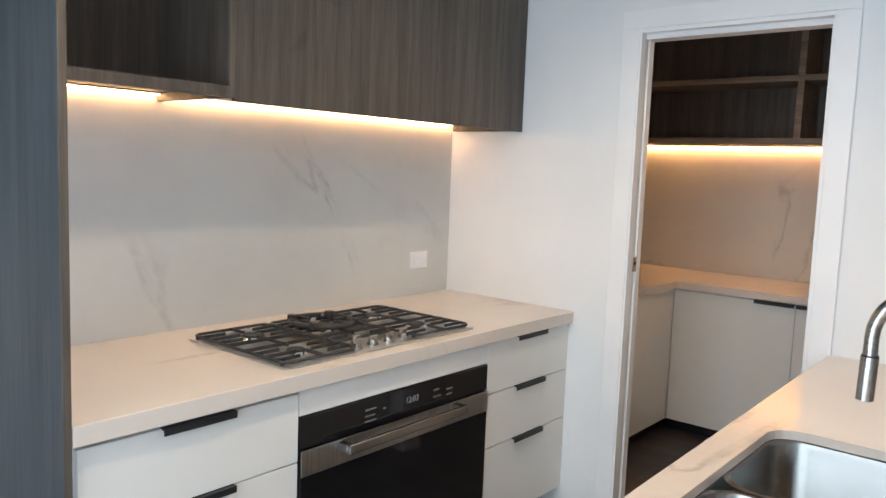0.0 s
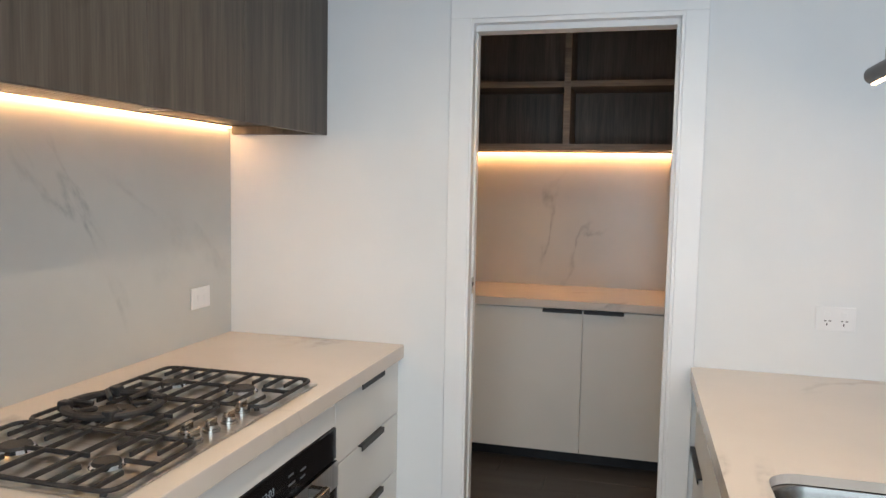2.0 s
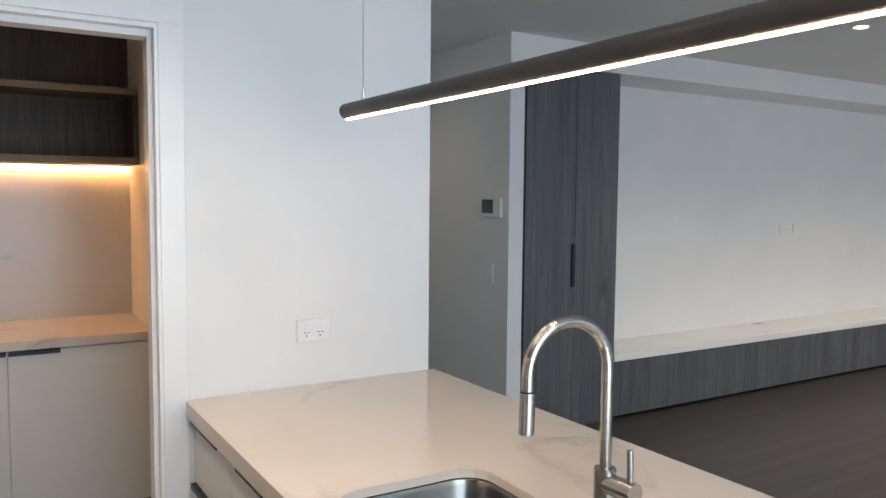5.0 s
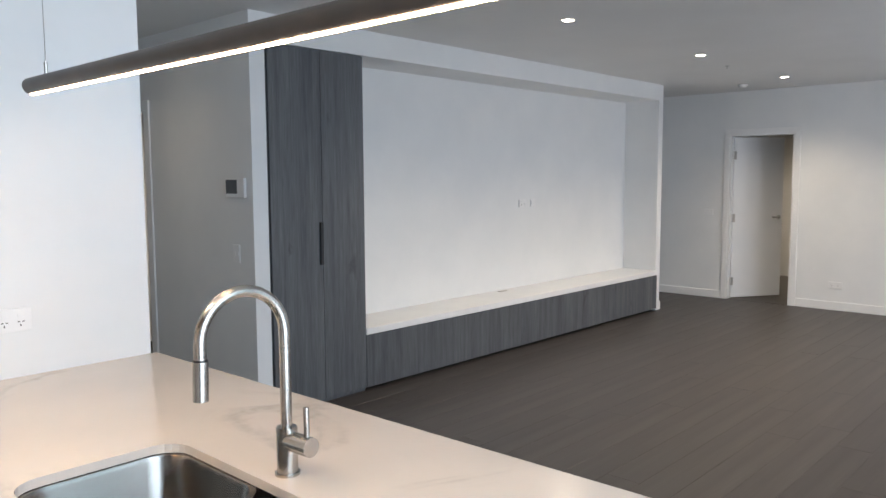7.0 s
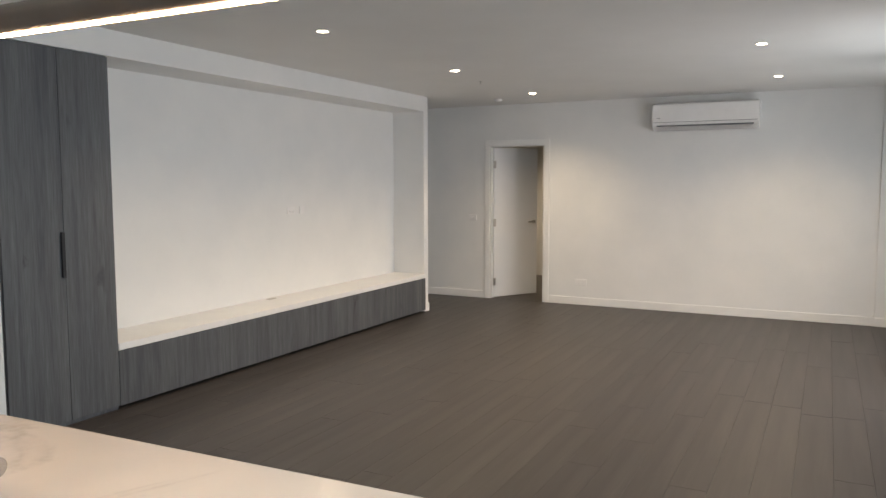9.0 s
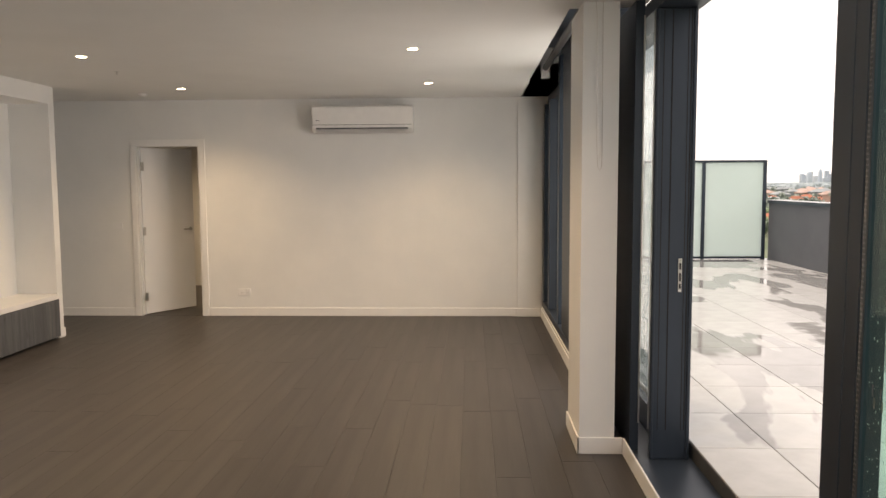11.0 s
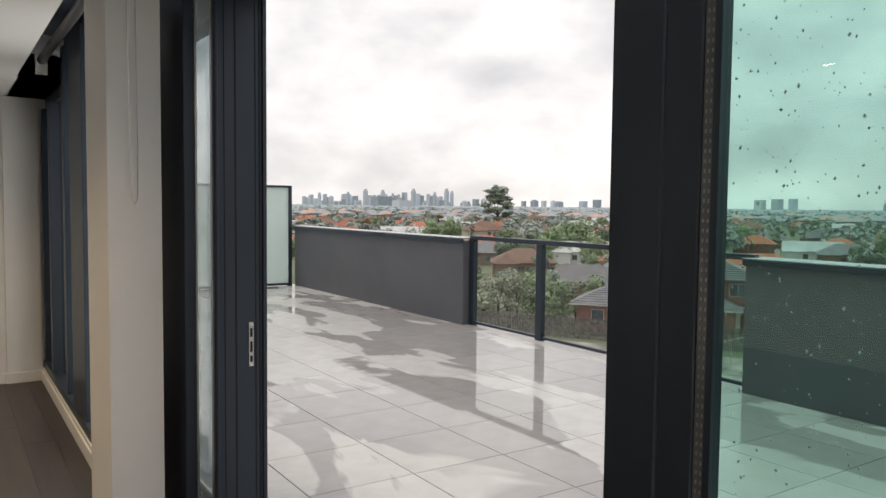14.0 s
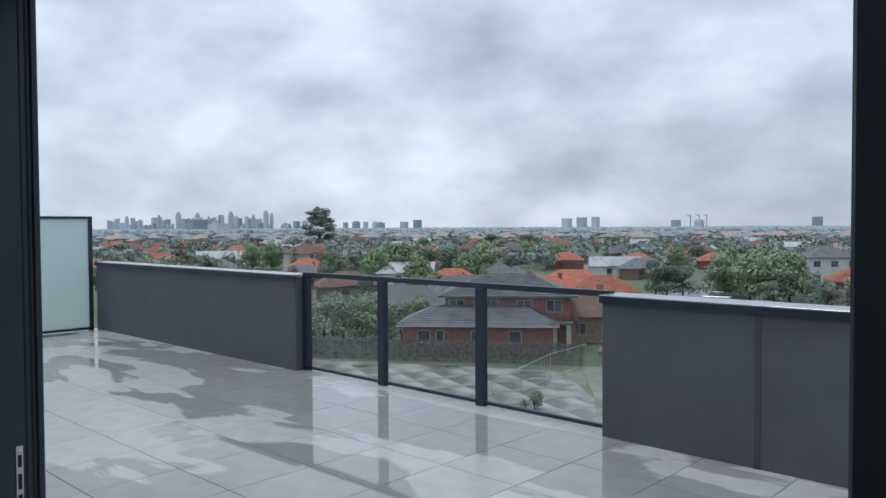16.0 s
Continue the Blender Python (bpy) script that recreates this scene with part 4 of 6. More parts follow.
DL = ((5.66, 0.15), (7.68, 0.15), (9.68, 0.14), (5.55, -2.44), (7.51, -2.44), (9.43, -2.45))
base_dl = None
for x, y in DL:
    if base_dl is None:
        base_dl = thing("downlight", (0, 0, 0), "round recessed warm downlight in the ceiling", "light", "ceiling downlights")
        bm = bmesh.new()
        ro, ri = [], []
        r0 = [(0.048 * math.cos(k * math.pi / 14), 0.048 * math.sin(k * math.pi / 14)) for k in range(28)]
        r1 = [(px * 0.80, py * 0.80) for px, py in r0]
        l0, l1, l2 = loop_at(bm, r0, 0.0), loop_at(bm, r0, -0.004), loop_at(bm, r1, -0.006)
        l3 = loop_at(bm, r1, 0.0)
        skin(bm, l0, l1)
        skin(bm, l1, l2)
        skin(bm, l2, l3)
        part("rim", bm, PLASTIC, base_dl, "white rim")
        part("lens", C((0, 0, -0.0045), (0, 0, -0.001), 0.036, 24), DOWN, base_dl, "glowing lens")
        base_dl.matrix_basis = Matrix.Translation((x, y, H - 0.0005))
    else:
        copy_thing(base_dl, Matrix.Translation((x, y, H - 0.0005)))
    spot("downlight_lamp", x, y, H - 0.02, 48)
# unseen pantry downlight, added for the warm light on the cabinets
copy_thing(base_dl, Matrix.Translation((1.25, 0.75, H - 0.0005)))
spot("downlight_lamp", 1.25, 0.75, H - 0.02, 13, colour=(1.0, 0.62, 0.34))
# unseen downlights, added to brighten the kitchen aisle and the hall
for x, y in ((1.25, -0.9), (1.25, -2.2), (3.3, 2.2)):
    copy_thing(base_dl, Matrix.Translation((x, y, H - 0.0005)))
    spot("downlight_lamp", x, y, H - 0.02, 26 if y < 0 else 5)
smoke = thing("smoke_detector", (10.09, 0.73, H), "round white smoke detector on the ceiling", "smoke detector")
part("base", C((10.09, 0.73, H - 0.012), (10.09, 0.73, H - 0.0005), 0.055, 28), PLASTIC, smoke)
part("dome", C((10.09, 0.73, H - 0.03), (10.09, 0.73, H - 0.012), 0.035, 28, 0.05), PLASTIC, smoke)
spk = thing("sprinkler_head", (8.477, 0.249, H), "small metal fire sprinkler head in the ceiling", "sprinkler")
part("rose", C((8.477, 0.249, H - 0.005), (8.477, 0.249, H - 0.0005), 0.022, 16), CHROME, spk)
part("head", C((8.477, 0.249, H - 0.03), (8.477, 0.249, H - 0.005), 0.007, 10), CHROME, spk)
spot("bedroom_lamp", 12.2, 1.2, H - 0.03, 40, 130)
spot("hall_room_lamp", 5.2, 3.3, H - 0.03, 40, 130)


# ---- window wall ----
def framed(name, base, label, category="window"):
    return thing(name, base, label, category, kind="structure")


w1 = framed("window_1", (4.8, -3.9, 0.08), "dark aluminium sliding balcony door standing open", "sliding door")
part("sill_track", B(0.85, 7.60, -4.10, -3.758, 0.0, 0.031), FRAME, w1)
part("jamb", B(6.10, 6.75, -3.83, -3.78, 0.032, H - 0.001, 0.002), FRAME, w1)
part("head", B(0.85, 7.60, -4.10, -3.863, 2.50, H - 0.001), FRAME, w1)
# parked sliding panels, edge on
pa = part("sliding_panel", B(5.965, 5.992, -4.082, -3.862, 0.032, 2.498, 0.004), FRAME, w1, "leading edge of the sliding panel")
for y0, y1 in ((-3.905, -3.901), (-3.952, -3.946), (-4.034, -4.030), (-4.052, -4.046)):
    part("groove", B(5.9635, 5.9655, y0, y1, 0.2, 2.49), DARKGAP, pa)
part("rib", B(5.955, 5.9645, -4.078, -4.060, 0.032, 2.498, 0.003), FRAME, pa)
part("rib", B(5.958, 5.9645, -3.878, -3.866, 0.032, 2.498, 0.002), FRAME, pa)
part("stile", B(5.993, 6.06, -4.082, -3.995, 0.032, 2.498, 0.003), FRAME, pa)
part("bottom_rail", B(5.993, 7.45, -4.01, -3.96, 0.032, 0.20), FRAME, pa)
part("trailing_stile", B(7.45, 7.53, -4.03, -3.95, 0.032, 2.498), FRAME, pa)
part("bead", B(6.092, 6.099, -3.832, -3.824, 0.20, 2.49), STEEL, pa, "silver glazing edge")
part("bead", B(5.986, 5.9925, -3.861, -3.855, 0.20, 2.49), STEEL, pa, "silver glazing edge")
part("pane", B(5.993, 7.45, -3.990, -3.984, 0.20, 2.49), SMOKE, pa, "smoke-tinted glass pane")
lock = part("lock_plate", B(5.9610, 5.9648, -4.021, -4.001, 0.975, 1.16, 0.001), STEEL, w1, "steel mortise lock plate")
for z0, z1 in ((0.995, 1.02), (1.035, 1.08), (1.10, 1.135)):
    part("slot", B(5.9596, 5.9609, -4.016, -4.006, z0, z1), DARKGAP, lock)
for z in (0.984, 1.15):
    part("screw", C((5.9594, -4.011, z), (5.9609, -4.011, z), 0.004, 10), CHROME, lock)
# fixed leaves to the west
part("stile", B(3.62, 3.716, -3.86, -3.76, 0.032, 2.498, 0.003), FRAME, w1)
part("glazing_bead", B(3.560, 3.6195, -3.785, -3.761, 0.032, 2.498, 0.002), FRAME, w1)
part("spacer", B(3.543, 3.5585, -3.782, -3.764, 0.032, 2.498), GREYPL, w1, "perforated glazing spacer")
bm = bmesh.new()
for k in range(190):
    z = 0.07 + 0.0126 * k
    for xx in (3.5465, 3.5535):
        box(bm, xx - 0.0012, xx + 0.0012, -3.7638, -3.7630, z, z + 0.005)
part("perforations", bm, CAP, w1, kind="stuff")
part("gasket", B(3.532, 3.542, -3.782, -3.7615, 0.032, 2.498), FRAME, w1)
part("pane", B(2.24, 3.532, -3.776, -3.768, 0.16, 2.42), TINT, w1, "green-tinted glass pane wet with rain")
# grey row is the marking; brown row paints its reflection in the glazing
for nm, y0, z0, off, mt in (("marking_dashes", -3.7670, 1.094, 0.0, GREYPL), ("marking_dashes", -3.7775, 1.062, 0.012, DASHREFL)):
    bm = bmesh.new()
    for k in range(34):
        xx = 3.493 + off - 0.0335 * k
        box(bm, xx - 0.0028, xx + 0.0028, y0, y0 + 0.0006, z0, z0 + 0.026)
    part(nm, bm, mt, w1, "row of small dashes on the glass, grey as marked, brown as reflection", kind="stuff")
part("stile", B(2.14, 2.24, -3.86, -3.76, 0.032, 2.498), FRAME, w1)
part("pane", B(0.95, 2.14, -3.776, -3.768, 0.16, 2.42), TINT, w1, "green-tinted glass pane")
part("stile", B(0.851, 0.95, -3.86, -3.76, 0.032, 2.498), FRAME, w1)
for x0, x1 in ((2.24, 3.532), (0.95, 2.14)):
    part("bottom_rail", B(x0, x1, -3.86, -3.765, 0.032, 0.16), FRAME, w1)
    part("top_rail", B(x0, x1, -3.86, -3.765, 2.42, 2.498), FRAME, w1)

w2 = framed("window_2", (8.6, -3.8, 0.12), "tall dark aluminium framed window of the living room")
part("bottom_rail", B(6.64, 10.727, -3.85, -3.71, 0.121, 0.19), FRAME, w2)
part("top_rail", B(6.64, 9.419, -3.85, -3.76, 2.80, 2.899), FRAME, w2)
part("top_rail", B(9.421, 10.727, -3.85, -3.76, 2.48, 2.574), FRAME, w2)
# first two stiles widened beyond frame size to stand for dark reflecting glass
for x0, x1, top in ((6.642, 6.95, 2.80), (8.35, 8.92, 2.80), (9.20, 9.32, 2.80), (10.1, 10.22, 2.48), (10.64, 10.726, 2.48)):
    part("stile", B(x0, x1, -3.85, -3.72, 0.19, top, 0.003), FRAME, w2)
for x0, x1, top in ((6.95, 8.35, 2.80), (8.92, 9.20, 2.80), (9.32, 10.1, 2.48), (10.22, 10.64, 2.48)):
    part("pane", B(x0, x1, -3.803, -3.795, 0.19, top), SMOKE, w2, "smoke-tinted glass pane")
for o in bpy.data.objects:
    if o.name.startswith("pane"):
        o.visible_shadow = False

blind = thing("roller_blind", (7.9, -3.58, 2.62), "rolled-up dark roller blind in the ceiling recess", "blind")
part("roll", C((6.36, -3.60, 2.70), (9.36, -3.60, 2.70), 0.03, 20), BLACK, blind)
part("bracket", B(9.37, 9.40, -3.64, -3.56, 2.60, 2.74, 0.003), PLASTIC, blind, "white plastic end bracket")
part("bracket", B(6.32, 6.35, -3.64, -3.56, 2.66, 2.74, 0.003), PLASTIC, blind, "white plastic end bracket")
chain = thing("blind_chain", (6.12, -3.6, 1.63), "looped metal bead chain of a roller blind", "chain")
pts = [(6.127, -3.565, H - 0.001)] + [(6.122, -3.571 - 0.001 * k, 2.5 - 0.12 * k) for k in range(7)] + [(6.121, -3.583, 1.665), (6.121, -3.594, 1.642), (6.121, -3.605, 1.665)] + [(6.122, -3.607 + 0.003 * (6 - k) * 0.2, 2.5 - 0.12 * k) for k in range(6, -1, -1)] + [(6.127, -3.605, H - 0.001)]
part("loop", sweep(bmesh.new(), pts, 0.0016, 6), STEEL, chain)

rng = random.Random(5)
rv, rf = [], []
for k in range(6500):
    x, z = rng.uniform(2.35, 3.53), 0.18 + 2.2 * rng.random() ** 0.95
    r = (0.0009 + 0.0019 * rng.random() ** 3) * (1.15 if z < 1.3 else 0.9)
    h, n = r * rng.uniform(0.9, 1.6), len(rv)
    rv += [(x + r, -3.7775, z), (x, -3.7775, z + h), (x - r, -3.7775, z), (x, -3.7775, z - h), (x, -3.7775 - r * 0.6, z), (x, -3.7775 + r * 0.6, z)]
    rf += [(n + i, n + (i + 1) % 4, n + 4) for i in range(4)] + [(n + (i + 1) % 4, n + i, n + 5) for i in range(4)]
rain = bpy.data.meshes.new("rain_drops")
rain.from_pydata(rv, [], rf)
rain.polygons.foreach_set("use_smooth", [True] * len(rf))
rain.materials.append(DROP)
tagged(new("rain_drops", rain), "scattered rain drops clinging to the window glass", "rain drops", kind="stuff")

# ---- balcony ----
ZB = 0.115
balcony = solid("balcony_floor", B(-2.0, 16.6, -8.75, -4.105, -0.3, ZB - 0.008), GROUT, "large grey porcelain tiles, wet with puddles, on the balcony", "balcony floor")


def parapet(name, x0, x1, y0, y1, ztop, joints):
    t = thing(name, ((x0 + x1) / 2, (y0 + y1) / 2, ZB), "charcoal rendered balcony parapet wall with a pale metal capping", "parapet", kind="structure")
    cuts = [x0] + list(joints) + [x1]
    for a, c in zip(cuts, cuts[1:]):
        part("wall_panel", B(a + 0.004, c - 0.004, y0, y1, ZB - 0.006, ztop - 0.05), GREYW, t)
    for j in joints:
        part("joint_strip", B(j - 0.02, j + 0.02, y1, y1 + 0.006, ZB - 0.006, ztop - 0.066), JOINT, t)
    part("capping", B(x0 - 0.01, x1 + 0.01, y0 - 0.03, y1 + 0.035, ztop - 0.012, ztop, 0.003), CAP, t, "pale wet metal capping")
    part("flashing", B(x0 - 0.008, x1 + 0.008, y1 + 0.005, y1 + 0.033, ztop - 0.065, ztop - 0.0125), FRAME, t, "dark folded flashing edge")
    return t


parapet("parapet_east", 10.87, 16.43, -8.74, -8.52, 1.24, [])
parapet("parapet_west", -2.0, 6.76, -8.74, -8.49, 1.245, [1.6, 3.6, 5.543])
rail = thing("balcony_railing", (8.8, -8.65, ZB), "glass balcony balustrade with dark metal posts and rail", "railing")
part("top_rail", B(6.77, 10.87, -8.69, -8.62, 1.215, 1.265, 0.003), FRAME, rail)
for x in (10.83, 9.513, 8.151):
    part("post", B(x - 0.05, x + 0.05, -8.685, -8.62, ZB - 0.006, 1.214, 0.003), FRAME, rail)
part("post", B(6.765, 6.785, -8.685, -8.62, ZB - 0.006, 1.214), FRAME, rail)
for x0, x1 in ((6.785, 8.101), (8.201, 9.463), (9.563, 10.78)):
    p = part("pane", B(x0, x1, -8.658, -8.650, 0.165, 1.214), RAILGLASS, rail, "clear glass panel")
    p.visible_shadow = False
    part("bottom_rail", B(x0, x1, -8.675, -8.635, 0.135, 0.165), FRAME, rail)
screen = thing("privacy_screen", (16.4, -6.3, ZB), "frosted glass privacy screen in a dark metal frame", "screen")
for y in (-8.41, -7.27, -6.13, -4.99):
    part("post", B(16.37, 16.43, y - 0.03, y + 0.03, ZB - 0.006, 1.99), FRAME, screen)
for y0, y1 in ((-8.38, -7.30), (-7.24, -6.16), (-6.10, -5.02), (-4.96, -4.22)):
    part("pane", B(16.395, 16.405, y0, y1, 0.165, 1.95), FROST, screen, "frosted pale green glass")
    part("top_rail", B(16.375, 16.425, y0, y1, 1.95, 1.99), FRAME, screen)
    part("bottom_rail", B(16.375, 16.425, y0, y1, 0.125, 0.165), FRAME, screen)

# ---- outside: ground to the horizon ----
ZG = -9.2
EYE = Vector((3.584, -3.243, 0))
AXIS = radians(-47.13)


def away(bearing, metres, z=ZG):
    """A place so many metres from the balcony door, bearing: degrees to the right of straight out."""
    a = AXIS - radians(bearing)
    return Vector((EYE.x + metres * math.cos(a), EYE.y + metres * math.sin(a), z))


ASPHALT = two_tone("wet_concrete_lot", (0.10, 0.10, 0.085), (0.40, 0.39, 0.35), 0.42, 0.0, detail=9, rough2=0.8)
GRASS = two_tone("grass_and_gardens", (0.09, 0.13, 0.07), (0.16, 0.18, 0.12), 0.06, 0.9, detail=8)
LAWN = two_tone("rough_grass", (0.11, 0.15, 0.07), (0.27, 0.26, 0.21), 0.35, 0.9, detail=8)
PATHM = two_tone("concrete_path", (0.15, 0.16, 0.11), (0.29, 0.28, 0.24), 0.5, 0.5)
ROADM = two_tone("wet_road", (0.06, 0.06, 0.065), (0.11, 0.11, 0.115), 0.4, 0.25)
BRICK = two_tone("red_brick", (0.21, 0.095, 0.08), (0.31, 0.15, 0.125), 3.0, 0.8, bumpy=0.2)
BRICK2 = two_tone("brown_brick", (0.22, 0.15, 0.12), (0.32, 0.23, 0.18), 2.0, 0.8)
RENDER = two_tone("cream_render", (0.50, 0.46, 0.39), (0.62, 0.58, 0.5), 1.0, 0.8)
WHITEW = two_tone("white_render", (0.62, 0.63, 0.63), (0.72, 0.72, 0.71), 1.0, 0.7)
TERRA = two_tone("terracotta_tiles", (0.30, 0.092, 0.055), (0.42, 0.15, 0.085), 0.9, 0.75, vary=0.2)
SLATE = two_tone("grey_roof_tiles", (0.085, 0.09, 0.10), (0.15, 0.156, 0.168), 0.9, 0.5, vary=0.2)
BROWNR = two_tone("brown_roof_tiles", (0.13, 0.075, 0.055), (0.21, 0.125, 0.09), 0.9, 0.7, vary=0.2)
PALER = two_tone("pale_metal_roof", (0.36, 0.38, 0.39), (0.50, 0.52, 0.53), 0.6, 0.4, vary=0.15)
WINGL = two_tone("house_window_glass", (0.05, 0.06, 0.07), (0.16, 0.18, 0.2), 0.8, 0.12)
WINFR = two_tone("white_window_frame", (0.38, 0.38, 0.37), (0.46, 0.46, 0.45), 2.0, 0.5)
PALING = two_tone("weathered_palings", (0.07, 0.066, 0.062), (0.18, 0.172, 0.16), 3.5, 0.85)
BARK = two_tone("bark", (0.06, 0.048, 0.038), (0.12, 0.10, 0.085), 3.0, 0.9, bumpy=0.3)
# green leaf tones include some haze: paled and slightly greyed
LEAF = [two_tone("leaves_" + n, a, c, 0.5, 0.7, vary=0.25) for n, a, c in (
    ("fresh", (0.20, 0.29, 0.16), (0.31, 0.39, 0.24)), ("dark", (0.15, 0.195, 0.15), (0.23, 0.275, 0.215)),
    ("olive", (0.24, 0.275, 0.20), (0.34, 0.365, 0.275)), ("autumn", (0.16, 0.10, 0.025), (0.26, 0.17, 0.05)))]
# distance haze painted into the leaf colours: paler, then bluer further off
FARLEAF = two_tone("haze_paled_woods", (0.24, 0.29, 0.26), (0.36, 0.40, 0.365), 0.02, 0.9)
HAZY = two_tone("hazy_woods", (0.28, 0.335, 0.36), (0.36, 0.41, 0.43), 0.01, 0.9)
# skyline haze is put into these pale blue-grey tower tones
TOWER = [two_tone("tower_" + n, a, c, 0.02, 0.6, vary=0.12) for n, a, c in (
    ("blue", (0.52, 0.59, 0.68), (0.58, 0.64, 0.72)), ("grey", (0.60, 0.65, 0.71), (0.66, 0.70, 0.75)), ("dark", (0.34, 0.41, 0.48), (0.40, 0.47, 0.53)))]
# far roof tiles washed out by haze put into their colours
HAZER = two_tone("haze_tinted_red_roofs", (0.40, 0.27, 0.23), (0.48, 0.35, 0.31), 0.3, 0.8)
HAZEG = two_tone("haze_tinted_grey_roofs", (0.24, 0.265, 0.285), (0.32, 0.345, 0.36), 0.3, 0.8)
CARP = two_tone("silver_car_paint", (0.5, 0.51, 0.52), (0.6, 0.6, 0.61), 2.0, 0.25, 0.4)

g = bmesh.new()
g.faces.new([g.verts.new((4900 * math.cos(a), 4900 * math.sin(a), ZG - 0.05)) for a in np.linspace(0, 2 * math.pi, 64, endpoint=False)])
solid("ground", g, GRASS, "green suburban ground reaching to the horizon", "ground")


def sheet(name, corners, z0, z1, mat, label, category):
    bm = bmesh.new()
    a = [bm.verts.new((*away(b, d).xy, z1)) for b, d in corners]
    c = [bm.verts.new((v.co.x, v.co.y, z0)) for v in a]
    skin(bm, a, c)
    bm.faces.new(a)
    bm.faces.new(c)
    return solid(name, bm, mat, label, category)


lot = sheet("car_park_lot", [(-32, 30), (20, 30), (13, 44), (8.5, 58), (-2, 60.5), (-14, 66), (-30, 74)], ZG - 0.06, ZG, ASPHALT, "wet patched concrete yard with puddles below the balcony", "yard")
sheet("grass_verge", [(20, 30), (30, 34), (22, 60), (8.5, 60), (9.5, 52), (13, 44)], ZG - 0.06, ZG - 0.004, LAWN, "rough grass strip beside the yard", "grass")
sheet("concrete_path", [(11.5, 38), (15, 38), (13, 52), (11.5, 60), (10, 60), (11, 50)], ZG - 0.06, ZG + 0.02, PATHM, "pale concrete driveway beside the yard", "path")
sheet("side_road", [(15, 100), (21, 84), (33, 90), (31, 118), (19, 150), (17, 150)], ZG - 0.06, ZG + 0.01, ROADM, "wet suburban street between the houses", "road")

# paling fence behind the yard
fa, fb, fc = away(-17, 68.5), away(0, 61.5), away(10.2, 60.5)
fence = thing("paling_fence", tuple((fa + fb) / 2), "weathered grey timber paling fence behind the yard", "fence")
bm, rails = bmesh.new(), bmesh.new()
rngf = random.Random(3)
for p, q in ((fa, fb), (fb, fc)):
    d = (q - p)
    n_p = int(d.length / 0.15)
    u = d.normalized()
    for k in range(n_p):
        c = p + d * (k + 0.5) / n_p
        h = 1.75 + rngf.uniform(-0.10, 0.10)
        m = Matrix.Translation((c.x, c.y, ZG + h / 2)) @ Matrix.Rotation(math.atan2(u.y, u.x), 4, "Z") @ Matrix.Translation((0, rngf.uniform(-0.02, 0.02), 0)) @ Matrix.Diagonal((rngf.uniform(0.10, 0.135), 0.02, h, 1))
        bmesh.ops.create_cube(bm, size=1, matrix=m)
    for zz in (0.4, 1.35):
        m = Matrix.Translation((*((p + q) / 2).xy, ZG + zz)) @ Matrix.Rotation(math.atan2(u.y, u.x), 4, "Z") @ Matrix.Translation((0, 0.04, 0)) @ Matrix.Diagonal((d.length, 0.04, 0.08, 1))
        bmesh.ops.create_cube(rails, size=1, matrix=m)
part("palings", bm, PALING, fence, kind="stuff")
part("rails", rails, PALING, fence)
mesh_fence = thing("temporary_fence", tuple(away(8, 56)), "pale wire-mesh temporary fence panels across the grass", "fence")
pts = [away(10.4, 60), away(7.8, 55), away(5.6, 49.5), away(3.4, 45)]
for p, q in zip(pts, pts[1:]):
    bm = bmesh.new()
    sweep(bm, [(*p.xy, ZG), (*p.xy, ZG + 1.8), (*q.xy, ZG + 1.8), (*q.xy, ZG)], 0.025, 6)
    sweep(bm, [(*p.xy, ZG + 0.15), (*q.xy, ZG + 0.15)], 0.018, 6)
    for k in range(1, 18):
        c = p.lerp(q, k / 18)
        sweep(bm, [(*c.xy, ZG + 0.15), (*c.xy, ZG + 1.8)], 0.006, 4)
    part("panel", bm, STEEL, mesh_fence)


# ---- houses ----
def hip_roof(bm, x0, x1, y0, y1, z, rise, over=0.5, rows=0):
    """Hip roof with an eave and, where rows are asked for, stepped courses of tiles."""
    x0, x1, y0, y1 = x0 - over, x1 + over, y0 - over, y1 + over
    half = min(x1 - x0, y1 - y0) / 2
    n = max(rows, 1)
    last = None
    for k in range(n):
        s0, s1 = half * k / n, half * (k + 1) / n
        h0, h1 = rise * k / n, rise * (k + 1) / n
        lift = 0.06 if rows else 0.0
        a = loop_at(bm, [(x0 + s0, y0 + s0), (x1 - s0, y0 + s0), (x1 - s0, y1 - s0), (x0 + s0, y1 - s0)], z + h0 + lift)
        e = 0.001 if k == n - 1 else 0
        c = loop_at(bm, [(x0 + s1 - e, y0 + s1 - e), (x1 - s1 + e, y0 + s1 - e), (x1 - s1 + e, y1 - s1 + e), (x0 + s1 - e, y1 - s1 + e)], z + h1)
        skin(bm, a, c)
        if last:
            skin(bm, last, a)
        else:
            low = loop_at(bm, [(x0, y0), (x1, y0), (x1, y1), (x0, y1)], z - 0.12)
            skin(bm, low, a)
            bm.faces.new(low)
        last = c
    bm.faces.new(last)
    return bm


def gable_roof(bm, x0, x1, y0, y1, z, rise, over=0.45):
    """Ridge along x."""
    x0, x1, y0, y1 = x0 - over, x1 + over, y0 - over, y1 + over
    ym = (y0 + y1) / 2
    prof = [(y0, z - 0.12), (y0, z), (ym, z + rise), (y1, z), (y1, z - 0.12)]
    a = [bm.verts.new((x0, yy, zz)) for yy, zz in prof]
    c = [bm.verts.new((x1, yy, zz)) for yy, zz in prof]
    skin(bm, a, c)
    bm.faces.new(a)
    bm.faces.new(c)
    return bm


